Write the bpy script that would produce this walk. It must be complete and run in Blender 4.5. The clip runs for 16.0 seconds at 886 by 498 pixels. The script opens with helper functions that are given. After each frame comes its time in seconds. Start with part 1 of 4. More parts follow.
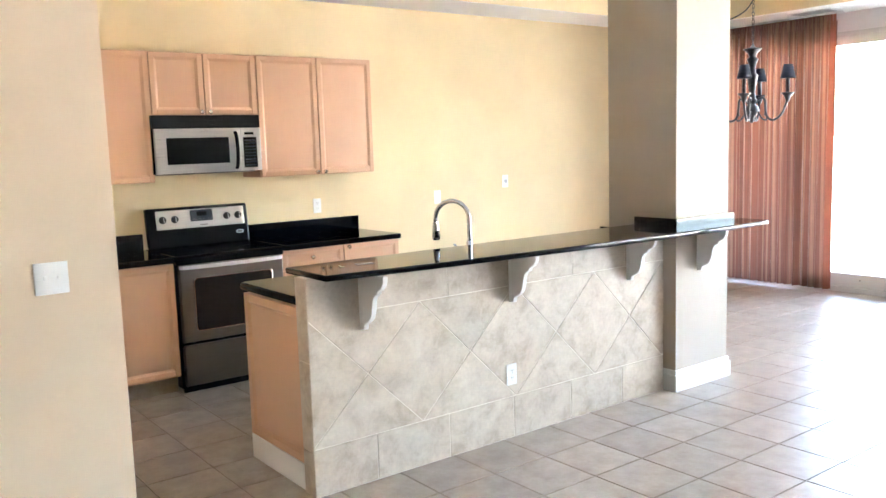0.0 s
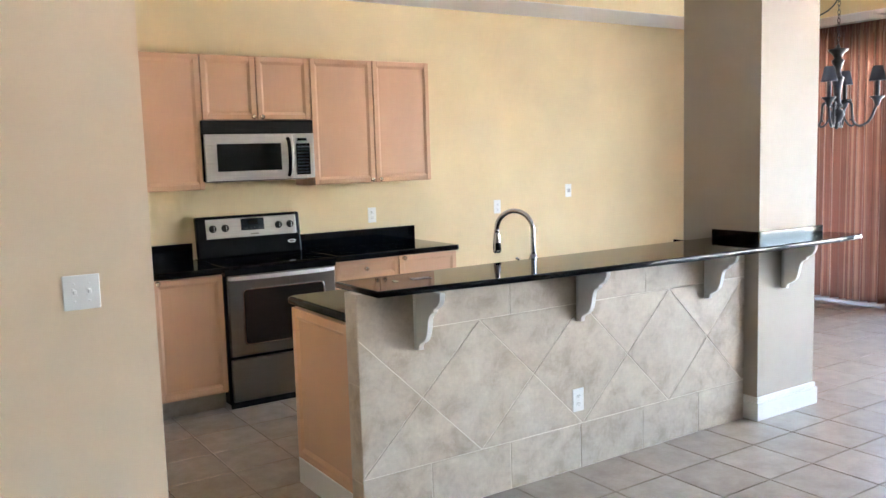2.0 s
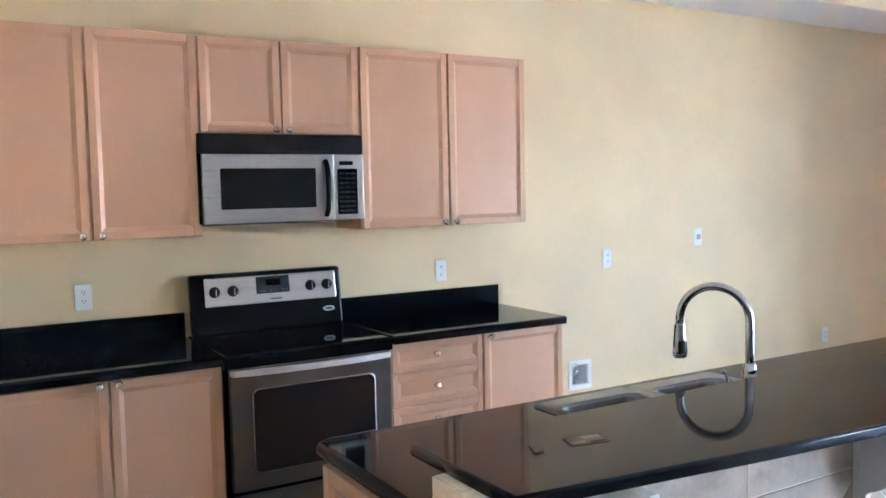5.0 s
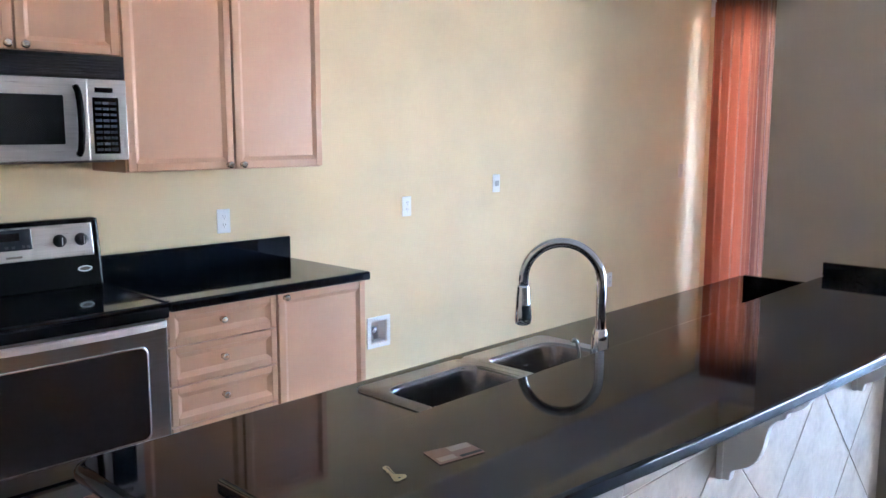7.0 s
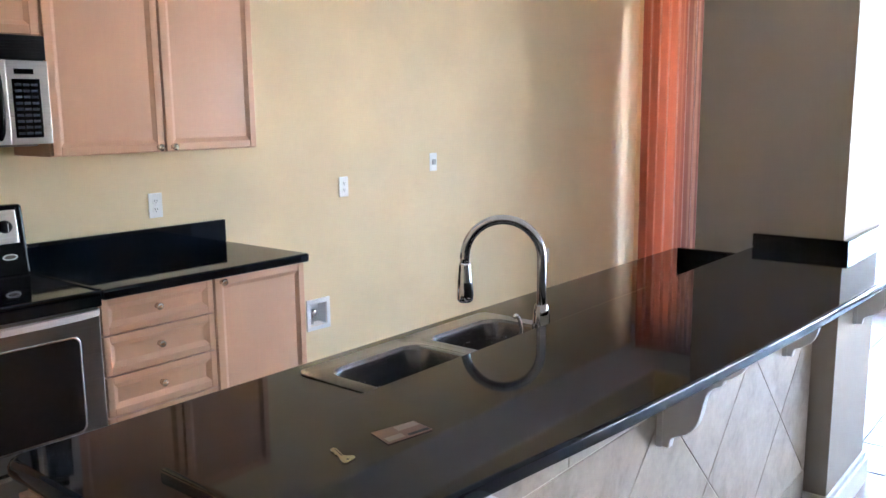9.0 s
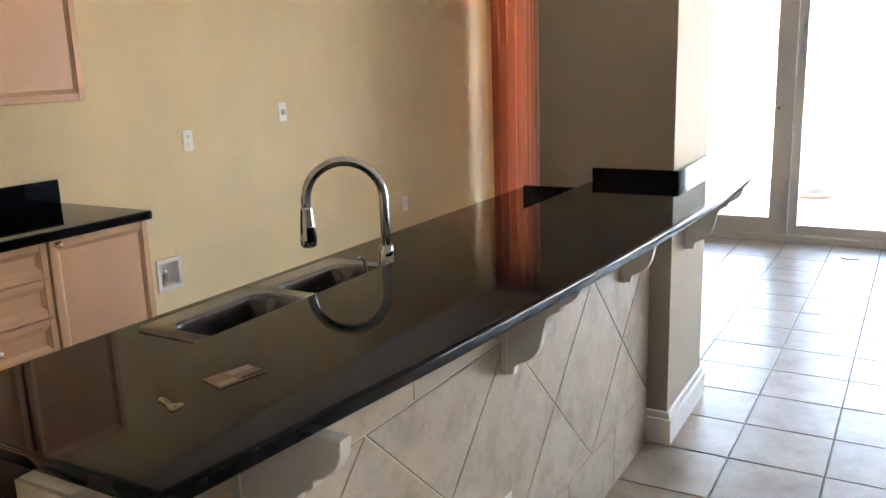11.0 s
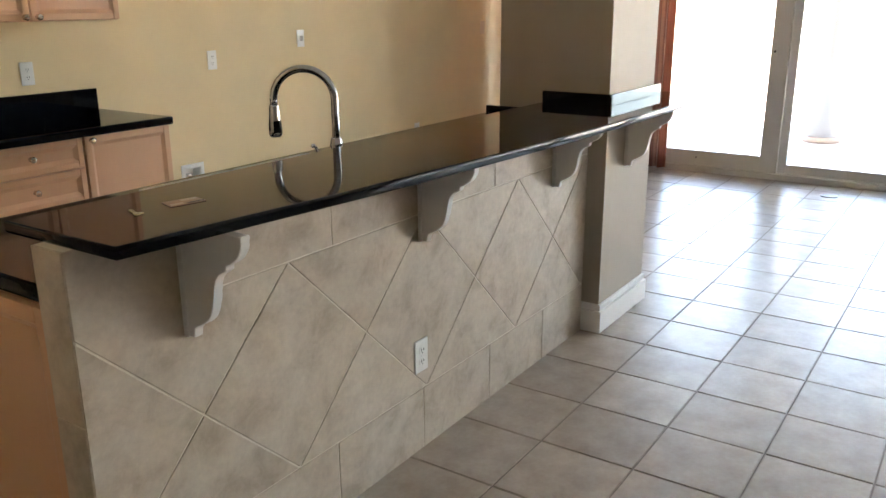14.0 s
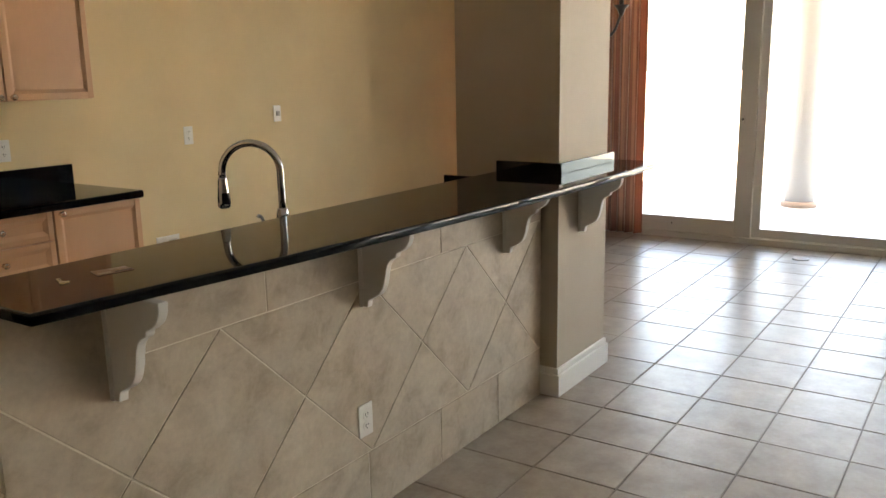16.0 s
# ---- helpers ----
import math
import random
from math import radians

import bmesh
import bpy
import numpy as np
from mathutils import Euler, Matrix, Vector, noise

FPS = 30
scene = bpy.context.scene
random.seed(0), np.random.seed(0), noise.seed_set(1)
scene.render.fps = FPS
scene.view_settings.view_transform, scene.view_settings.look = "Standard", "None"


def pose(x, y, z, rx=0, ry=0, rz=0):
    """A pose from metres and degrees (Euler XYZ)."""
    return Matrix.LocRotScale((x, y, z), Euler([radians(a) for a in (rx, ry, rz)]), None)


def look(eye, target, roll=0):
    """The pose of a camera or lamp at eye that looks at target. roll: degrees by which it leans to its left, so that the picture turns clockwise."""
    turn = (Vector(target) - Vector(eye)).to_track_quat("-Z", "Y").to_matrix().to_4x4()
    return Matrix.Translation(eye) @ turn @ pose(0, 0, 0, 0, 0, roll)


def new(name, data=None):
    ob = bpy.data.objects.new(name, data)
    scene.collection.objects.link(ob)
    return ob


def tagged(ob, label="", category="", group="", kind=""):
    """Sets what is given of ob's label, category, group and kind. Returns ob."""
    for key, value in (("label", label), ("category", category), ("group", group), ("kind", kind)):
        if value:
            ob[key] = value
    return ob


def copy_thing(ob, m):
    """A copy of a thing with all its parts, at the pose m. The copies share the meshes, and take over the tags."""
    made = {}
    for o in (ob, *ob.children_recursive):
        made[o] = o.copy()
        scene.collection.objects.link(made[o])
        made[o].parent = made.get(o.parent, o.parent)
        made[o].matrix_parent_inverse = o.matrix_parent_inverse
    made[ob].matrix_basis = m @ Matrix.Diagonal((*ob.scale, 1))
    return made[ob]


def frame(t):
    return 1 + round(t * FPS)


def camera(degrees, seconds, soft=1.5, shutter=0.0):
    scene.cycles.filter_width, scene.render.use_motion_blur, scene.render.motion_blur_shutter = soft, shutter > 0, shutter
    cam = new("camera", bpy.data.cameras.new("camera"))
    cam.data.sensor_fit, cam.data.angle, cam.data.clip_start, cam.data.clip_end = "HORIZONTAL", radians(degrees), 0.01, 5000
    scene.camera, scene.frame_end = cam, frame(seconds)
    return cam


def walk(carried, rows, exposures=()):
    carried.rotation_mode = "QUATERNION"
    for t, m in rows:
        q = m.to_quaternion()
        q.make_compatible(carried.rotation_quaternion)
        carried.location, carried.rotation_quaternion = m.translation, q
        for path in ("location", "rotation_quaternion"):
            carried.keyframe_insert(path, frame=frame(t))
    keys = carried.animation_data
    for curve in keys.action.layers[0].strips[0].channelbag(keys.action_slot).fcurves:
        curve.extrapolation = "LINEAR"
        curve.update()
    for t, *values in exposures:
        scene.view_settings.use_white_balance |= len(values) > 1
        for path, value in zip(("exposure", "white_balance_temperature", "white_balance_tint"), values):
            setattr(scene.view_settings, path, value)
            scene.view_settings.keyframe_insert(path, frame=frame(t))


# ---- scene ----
cam = camera(56.1, 16.0)
PATH = [
    (0, (-0.261, -0.108, 1.59), (0.936, 1.475, 1.341), -1.8),
    (0.5, (-0.266, -0.093, 1.588), (0.869, 1.535, 1.347), -1.4),
    (1, (-0.262, -0.07, 1.584), (0.879, 1.553, 1.331), -1.9),
    (1.5, (-0.224, 0.003, 1.575), (0.924, 1.623, 1.334), -2.3),
    (2, (-0.091, 0.161, 1.57), (0.998, 1.824, 1.348), -1.7),
    (2.5, (0.036, 0.45, 1.546), (1.065, 2.153, 1.348), -2.3),
    (3, (0.139, 0.754, 1.566), (1.168, 2.46, 1.391), -4.1),
    (3.2, (0.2, 0.865, 1.549), (1.216, 2.579, 1.386), -3.9),
    (5.3, (0.734, 2.049, 1.578), (1.77, 3.754, 1.443), -0.4),
    (5.5, (0.781, 2.162, 1.561), (1.887, 3.821, 1.407), -0.6),
    (6, (0.806, 2.298, 1.578), (2.116, 3.792, 1.35), -0.5),
    (6.5, (0.833, 2.318, 1.564), (2.224, 3.73, 1.3), 0.3),
    (7, (0.842, 2.328, 1.559), (2.271, 3.699, 1.28), 0.1),
    (7.5, (0.838, 2.331, 1.561), (2.296, 3.671, 1.281), 0.2),
    (8, (0.841, 2.347, 1.555), (2.32, 3.664, 1.273), 0.2),
    (8.5, (0.835, 2.341, 1.56), (2.331, 3.635, 1.262), -0.0),
    (9, (0.841, 2.34, 1.556), (2.364, 3.593, 1.228), -0.6),
    (9.5, (0.875, 2.345, 1.539), (2.477, 3.487, 1.181), -1.2),
    (9.7, (0.889, 2.336, 1.534), (2.54, 3.401, 1.161), -1.2),
    (11.8, (0.852, 2.234, 1.503), (2.54, 3.2, 1.035), -1.8),
    (12, (0.838, 2.204, 1.494), (2.51, 3.183, 0.999), -2.1),
    (12.5, (0.845, 2.038, 1.495), (2.447, 3.126, 0.994), -1.8),
    (13, (0.799, 1.888, 1.477), (2.336, 3.058, 0.959), -1.5),
    (13.5, (0.637, 1.795, 1.48), (2.211, 2.904, 0.94), -1.2),
    (14, (0.567, 1.675, 1.49), (2.158, 2.741, 0.913), -0.3),
    (14.5, (0.613, 1.486, 1.483), (2.209, 2.598, 1.018), 0.7),
    (15, (0.63, 1.434, 1.485), (2.255, 2.51, 1.037), -1.9),
    (15.5, (0.62, 1.461, 1.5), (2.254, 2.523, 1.051), -3.1),
    (16, (0.614, 1.46, 1.497), (2.236, 2.553, 1.081), -1.1),
]
walk(cam, [(t, look(eye, target, roll)) for t, eye, target, roll in PATH],
     exposures=((0.0, 6.68, 6250, 16.2), (0.5, 6.28, 6050, 16.2), (1.5, 6.20, 6080, 16.2), (2.5, 6.20, 6200, 16.8), (3.0, 5.76, 5800, 16), (3.2, 5.74, 5750, 16), (5.5, 6.26, 5150, 17),
                (6.0, 6.24, 5100, 18), (7.0, 6.16, 5260, 19.5), (8.0, 6.08, 5440, 19.8), (9.0, 6.00, 5720, 19.8), (9.7, 5.96, 5880, 18), (11.8, 5.22, 7650, 17.5), (12.4, 5.25, 7850, 17.5),
                (13.0, 5.56, 7550, 17.3), (14.0, 5.26, 7250, 17), (14.8, 4.93, 7500, 17.5), (16.0, 4.82, 8500, 18)))


# ---- world, sun, exposure ----
world = bpy.data.worlds.new("sky")
scene.world = world
world.use_nodes = True
wn = world.node_tree
sky = wn.nodes.new("ShaderNodeTexSky")
sky.sky_type = 'NISHITA'
sky.sun_disc = False
sky.sun_elevation = radians(48)
sky.sun_rotation = radians(250)
sky.dust_density = 4.0
wn.links.new(sky.outputs[0], wn.nodes["Background"].inputs[0])
wn.nodes["Background"].inputs[1].default_value = 0.15
sun_data = bpy.data.lights.new("sun", 'SUN')
sun_data.energy, sun_data.angle, sun_data.color = 3.0, radians(0.6), (1.0, 0.95, 0.87)
sun = new("sun", sun_data)
sun.matrix_world = look((-20, -8, 24), (0, 0, 0))


# ---- materials ----
def nodes_of(name):
    m = bpy.data.materials.new(name)
    m.use_nodes = True
    return m, m.node_tree.nodes, m.node_tree.links, m.node_tree.nodes["Principled BSDF"]


def place(n, l, scale, shuffle=False):
    """World position times scale, shifted per object where shuffle is set."""
    g = n.new("ShaderNodeNewGeometry")
    mp = n.new("ShaderNodeMapping")
    mp.inputs["Scale"].default_value = scale
    l.new(g.outputs["Position"], mp.inputs["Vector"])
    if shuffle:
        oi = n.new("ShaderNodeObjectInfo")
        ri = n.new("ShaderNodeMath")
        ri.operation = 'ADD'
        l.new(oi.outputs["Random"], ri.inputs[0])
        l.new(g.outputs["Random Per Island"], ri.inputs[1])
        mul = n.new("ShaderNodeVectorMath")
        mul.operation = 'SCALE'
        mul.inputs[0].default_value = (37.0, 23.0, 51.0)
        l.new(ri.outputs[0], mul.inputs["Scale"])
        l.new(mul.outputs[0], mp.inputs["Location"])
    return mp.outputs[0]


def noise_tex(n, l, vec, scale, detail=4.0, rough=0.55, distort=0.0):
    t = n.new("ShaderNodeTexNoise")
    t.inputs["Scale"].default_value, t.inputs["Detail"].default_value = scale, detail
    t.inputs["Roughness"].default_value, t.inputs["Distortion"].default_value = rough, distort
    l.new(vec, t.inputs["Vector"])
    return t.outputs["Fac"]


def ramp(n, l, fac, stops):
    r = n.new("ShaderNodeValToRGB")
    e = r.color_ramp.elements
    while len(e) < len(stops):
        e.new(0.5)
    for s, (p, c) in zip(e, stops):
        s.position, s.color = p, (*c, 1)
    l.new(fac, r.inputs[0])
    return r.outputs[0]


def mixc(n, l, fac, a, b, mode='MIX'):
    m = n.new("ShaderNodeMix")
    m.data_type, m.blend_type = 'RGBA', mode
    if isinstance(fac, float):
        m.inputs[0].default_value = fac
    else:
        l.new(fac, m.inputs[0])
    for sock, v in ((m.inputs[6], a), (m.inputs[7], b)):
        if isinstance(v, tuple):
            sock.default_value = (*v, 1)
        else:
            l.new(v, sock)
    return m.outputs[2]


def bumped(n, l, bsdf, height, strength, dist=0.002):
    b = n.new("ShaderNodeBump")
    b.inputs["Strength"].default_value, b.inputs["Distance"].default_value = strength, dist
    l.new(height, b.inputs["Height"])
    l.new(b.outputs[0], bsdf.inputs["Normal"])


def span(n, l, fac, lo, hi):
    m = n.new("ShaderNodeMapRange")
    m.inputs[3].default_value, m.inputs[4].default_value = lo, hi
    l.new(fac, m.inputs[0])
    return m.outputs[0]


def tone(c, f):
    return tuple(min(1.0, v * f) for v in c)


def painted(name, col, rough=0.6, grain=180.0, bump=0.12, vary=0.06, metal=0.0):
    """Paint or plain stuff: large soft variation, fine grain relief."""
    m, n, l, b = nodes_of(name)
    p = place(n, l, (1, 1, 1))
    big = noise_tex(n, l, p, 1.7, 5)
    l.new(ramp(n, l, big, [(0.3, tone(col, 1 - vary)), (0.7, tone(col, 1 + vary))]), b.inputs["Base Color"])
    fine = noise_tex(n, l, p, grain, 3)
    l.new(span(n, l, noise_tex(n, l, p, 9.0, 4), rough - 0.07, rough + 0.07), b.inputs["Roughness"])
    b.inputs["Metallic"].default_value = metal
    if bump:
        bumped(n, l, b, fine, bump, 0.001)
    return m


def metal(name, col, rough=0.25, brushed=(1, 1, 1), streak=60.0):
    m, n, l, b = nodes_of(name)
    p = place(n, l, brushed)
    f = noise_tex(n, l, p, streak, 4)
    l.new(ramp(n, l, f, [(0.3, tone(col, 0.9)), (0.7, tone(col, 1.08))]), b.inputs["Base Color"])
    l.new(span(n, l, f, max(0.02, rough - 0.06), rough + 0.06), b.inputs["Roughness"])
    b.inputs["Metallic"].default_value = 1.0
    return m


def wood(name, col, along='z'):
    m, n, l, b = nodes_of(name)
    s = {'z': (14, 14, 0.9), 'x': (0.9, 14, 14)}[along]
    p = place(n, l, s, True)
    g = noise_tex(n, l, p, 5.0, 8, 0.6, 0.6)
    q = noise_tex(n, l, place(n, l, (1, 1, 1)), 2.2, 3)
    c = ramp(n, l, g, [(0.25, tone(col, 0.98)), (0.5, col), (0.75, tone(col, 1.015))])
    c2 = ramp(n, l, q, [(0.3, (0.96, 0.94, 0.93)), (0.7, (1.03, 1.02, 1.0))])
    l.new(mixc(n, l, 1.0, c, c2, 'MULTIPLY'), b.inputs["Base Color"])
    l.new(span(n, l, g, 0.33, 0.45), b.inputs["Roughness"])
    b.inputs["Coat Weight"].default_value, b.inputs["Coat Roughness"].default_value = 0.25, 0.25
    bumped(n, l, b, g, 0.04, 0.001)
    return m


def stone_tile(name, dark, mid, light, rough, scale, detail=6.0, relief=0.12, sheen=0.5):
    """Mottled ceramic, each tile with its own clouds."""
    m, n, l, b = nodes_of(name)
    p = place(n, l, (1, 1, 1), True)
    cloud = noise_tex(n, l, p, scale, detail, 0.62, 0.4)
    fine = noise_tex(n, l, p, 55.0, 4, 0.6)
    c = ramp(n, l, cloud, [(0.31, dark), (0.5, mid), (0.70, light)])
    f = ramp(n, l, fine, [(0.3, (0.93, 0.92, 0.91)), (0.7, (1.05, 1.05, 1.04))])
    c = mixc(n, l, 1.0, c, f, 'MULTIPLY')
    oi = n.new("ShaderNodeObjectInfo")
    own = ramp(n, l, oi.outputs["Random"], [(0.0, (0.94, 0.93, 0.92)), (1.0, (1.05, 1.05, 1.05))])
    l.new(mixc(n, l, 1.0, c, own, 'MULTIPLY'), b.inputs["Base Color"])
    l.new(span(n, l, noise_tex(n, l, p, 7.0, 5), rough - 0.09, rough + 0.11), b.inputs["Roughness"])
    b.inputs["Specular IOR Level"].default_value = sheen
    if relief:
        bumped(n, l, b, cloud, relief, 0.0010)
    return m


def floor_ceramic(name):
    """Beige floor tile with soft clouds that differ from tile to tile."""
    m, n, l, b = nodes_of(name)
    g = n.new("ShaderNodeNewGeometry")
    oi = n.new("ShaderNodeObjectInfo")
    sh = n.new("ShaderNodeVectorMath")
    sh.operation = 'SCALE'
    sh.inputs[0].default_value = (5.0, 9.0, 7.0)
    l.new(oi.outputs["Random"], sh.inputs["Scale"])
    ad = n.new("ShaderNodeVectorMath")
    l.new(g.outputs["Position"], ad.inputs[0])
    l.new(sh.outputs[0], ad.inputs[1])
    p = ad.outputs[0]
    c = ramp(n, l, noise_tex(n, l, p, 8.0, 4.0, 0.6), [(0.28, (0.315, 0.255, 0.20)), (0.5, (0.385, 0.322, 0.26)), (0.72, (0.445, 0.384, 0.318))])
    f = ramp(n, l, noise_tex(n, l, p, 60.0, 3.0, 0.6), [(0.3, (0.95, 0.945, 0.94)), (0.7, (1.04, 1.04, 1.04))])
    c = mixc(n, l, 1.0, c, f, 'MULTIPLY')
    own = ramp(n, l, oi.outputs["Random"], [(0.0, (0.95, 0.94, 0.93)), (1.0, (1.05, 1.05, 1.05))])
    l.new(mixc(n, l, 1.0, c, own, 'MULTIPLY'), b.inputs["Base Color"])
    worn = n.new("ShaderNodeMapRange")
    worn.inputs[1].default_value, worn.inputs[2].default_value = 0.38, 0.64
    worn.inputs[3].default_value, worn.inputs[4].default_value = 0.34, 0.28
    l.new(noise_tex(n, l, p, 5.0, 5.0, 0.6, 0.3), worn.inputs[0])
    l.new(worn.outputs[0], b.inputs["Roughness"])
    b.inputs["Specular IOR Level"].default_value = 0.23
    return m


def granite(name):
    m, n, l, b = nodes_of(name)
    p = place(n, l, (1, 1, 1))
    v = n.new("ShaderNodeTexVoronoi")
    v.inputs["Scale"].default_value = 420.0
    l.new(p, v.inputs["Vector"])
    c = ramp(n, l, v.outputs["Color"], [(0.55, (0.003, 0.0042, 0.0075)), (0.9, (0.005, 0.0065, 0.011)), (0.995, (0.013, 0.015, 0.019))])
    l.new(c, b.inputs["Base Color"])
    l.new(span(n, l, noise_tex(n, l, p, 6.0, 4), 0.025, 0.06), b.inputs["Roughness"])
    b.inputs["IOR"].default_value = 1.325
    return m


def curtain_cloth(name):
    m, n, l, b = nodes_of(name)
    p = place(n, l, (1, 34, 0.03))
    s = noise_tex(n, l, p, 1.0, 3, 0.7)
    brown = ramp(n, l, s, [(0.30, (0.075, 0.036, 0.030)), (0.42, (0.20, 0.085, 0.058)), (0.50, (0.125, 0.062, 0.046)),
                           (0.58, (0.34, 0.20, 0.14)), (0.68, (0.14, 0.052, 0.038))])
    # orange at both ends paints in daylight glowing through the cloth
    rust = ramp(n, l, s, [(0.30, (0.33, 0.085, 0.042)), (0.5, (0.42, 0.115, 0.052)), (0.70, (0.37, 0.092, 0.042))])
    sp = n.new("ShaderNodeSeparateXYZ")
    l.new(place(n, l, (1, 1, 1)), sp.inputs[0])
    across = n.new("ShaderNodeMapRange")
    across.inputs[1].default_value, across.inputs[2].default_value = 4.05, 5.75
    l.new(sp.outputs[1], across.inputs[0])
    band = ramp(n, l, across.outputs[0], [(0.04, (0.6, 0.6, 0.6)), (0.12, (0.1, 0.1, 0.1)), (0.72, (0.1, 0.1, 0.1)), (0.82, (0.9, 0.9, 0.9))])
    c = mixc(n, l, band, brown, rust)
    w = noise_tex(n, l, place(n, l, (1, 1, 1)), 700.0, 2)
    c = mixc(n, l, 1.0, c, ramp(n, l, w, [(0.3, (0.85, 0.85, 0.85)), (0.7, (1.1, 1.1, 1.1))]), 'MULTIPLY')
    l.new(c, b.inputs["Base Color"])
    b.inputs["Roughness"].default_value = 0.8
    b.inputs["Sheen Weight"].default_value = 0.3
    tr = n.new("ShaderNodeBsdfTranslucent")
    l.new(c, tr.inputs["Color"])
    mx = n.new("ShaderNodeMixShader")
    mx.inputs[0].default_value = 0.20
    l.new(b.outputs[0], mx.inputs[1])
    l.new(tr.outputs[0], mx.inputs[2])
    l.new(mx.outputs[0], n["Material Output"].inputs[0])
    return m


def clear_glass(name):
    m, n, l, b = nodes_of(name)
    t = n.new("ShaderNodeBsdfTransparent")
    t.inputs[0].default_value = (0.95, 0.97, 0.96, 1)
    g = n.new("ShaderNodeBsdfGlossy")
    g.inputs["Roughness"].default_value = 0.02
    fr = n.new("ShaderNodeFresnel")
    fr.inputs[0].default_value = 1.3
    mx = n.new("ShaderNodeMixShader")
    l.new(fr.outputs[0], mx.inputs[0])
    l.new(t.outputs[0], mx.inputs[1])
    l.new(g.outputs[0], mx.inputs[2])
    l.new(mx.outputs[0], n["Material Output"].inputs[0])
    return m


def gloss(name, col, rough, coat=0.0, spec=0.5):
    m, n, l, b = nodes_of(name)
    p = place(n, l, (1, 1, 1))
    f = noise_tex(n, l, p, 40.0, 4)
    l.new(ramp(n, l, f, [(0.3, tone(col, 0.92)), (0.7, tone(col, 1.08))]), b.inputs["Base Color"])
    l.new(span(n, l, noise_tex(n, l, p, 5.0, 4), max(0.02, rough - 0.03), rough + 0.04), b.inputs["Roughness"])
    b.inputs["Coat Weight"].default_value = coat
    b.inputs["Specular IOR Level"].default_value = spec
    return m


WALL = painted("yellow_wall_paint", (0.76, 0.612, 0.36), 0.62)
# colour of the unseen walls, kept dark so they bounce less light
BACK_WALL = painted("dim_fill_wall_paint", (0.34, 0.285, 0.225), 0.62)
SIDE_WALL = painted("tan_wall_paint", (0.72, 0.572, 0.405), 0.62)
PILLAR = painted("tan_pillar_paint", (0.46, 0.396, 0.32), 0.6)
CEIL = painted("white_ceiling_paint", (0.80, 0.79, 0.77), 0.7, 120.0, 0.2, 0.02)
TRIM = painted("white_trim_paint", (0.80, 0.79, 0.76), 0.35, 60.0, 0.04, 0.03)
FRAME = painted("window_frame_paint", (0.62, 0.61, 0.58), 0.4, 60.0, 0.03, 0.03)
PLATE = painted("white_plastic", (0.82, 0.82, 0.80), 0.3, 60.0, 0.0, 0.02)
IVORY = painted("ivory_plastic", (0.66, 0.52, 0.36), 0.4, 60.0, 0.0, 0.02)
SLOT = painted("dark_slot", (0.02, 0.02, 0.02), 0.6, 60.0, 0.0, 0.05)
MAPLE = wood("pickled_maple", (0.65, 0.382, 0.232))
MAPLE_X = wood("pickled_maple_rail", (0.65, 0.382, 0.232), 'x')
FLOOR_TILE = floor_ceramic("floor_tile_ceramic")
WALL_TILE = stone_tile("bar_tile_ceramic", (0.395, 0.32, 0.238), (0.535, 0.455, 0.365), (0.615, 0.54, 0.445), 0.38, 8.0, 9.0, 0.08)
GROUT = painted("floor_grout", (0.23, 0.185, 0.15), 0.85, 220.0, 0.4, 0.15)
PALE_GROUT = painted("pale_grout", (0.80, 0.74, 0.64), 0.85, 220.0, 0.4, 0.08)
GRANITE = granite("black_granite")
STEEL = metal("stainless_steel", (0.56, 0.53, 0.49), 0.30, (1, 40, 40), 6.0)
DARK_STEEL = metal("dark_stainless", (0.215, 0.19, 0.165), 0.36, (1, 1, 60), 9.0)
BRIGHT_STEEL = metal("bright_steel", (0.88, 0.88, 0.88), 0.42, (1, 40, 40), 6.0)
# the rim's steel again, darkened in colour for the shade inside the bowls
BOWL_STEEL = metal("shaded_bowl_steel", (0.235, 0.23, 0.235), 0.25, (1, 1, 1), 90.0)
SINK_STEEL = metal("sink_steel", (0.31, 0.30, 0.285), 0.30, (1, 1, 1), 90.0)
CHROME = metal("polished_chrome", (0.62, 0.62, 0.63), 0.07)
NICKEL = metal("brushed_nickel", (0.72, 0.65, 0.56), 0.22)
BRASS = metal("worn_brass", (0.44, 0.35, 0.19), 0.32)
BLACK = gloss("black_enamel", (0.008, 0.008, 0.009), 0.18, 0.0, 0.13)
BLACK_GLASS = gloss("black_glass", (0.006, 0.006, 0.007), 0.04, 0.0, 0.30)
BLACK_PLASTIC = gloss("black_plastic", (0.012, 0.012, 0.013), 0.36, 0.0, 0.25)
TRIM_STEEL = metal("window_trim_steel", (0.42, 0.41, 0.40), 0.16)
OVEN_GLASS = gloss("oven_window_glass", (0.020, 0.015, 0.014), 0.05, 0.0, 0.45)
DISPLAY = gloss("dark_display", (0.03, 0.036, 0.045), 0.12)
KEYPAD = gloss("keypad_print", (0.026, 0.034, 0.048), 0.35)
IRON = gloss("dark_iron", (0.035, 0.038, 0.05), 0.30)
SHADE = painted("dark_blue_shade_cloth", (0.022, 0.03, 0.055), 0.75, 300.0, 0.1, 0.08)
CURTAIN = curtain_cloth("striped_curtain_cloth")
GLASS = clear_glass("window_glass")
OUTDOOR = painted("balcony_concrete", (0.60, 0.57, 0.52), 0.8, 120.0, 0.3, 0.06)
PLINTH = painted("weathered_plinth_paint", (0.36, 0.26, 0.21), 0.8, 90.0, 0.4, 0.06)
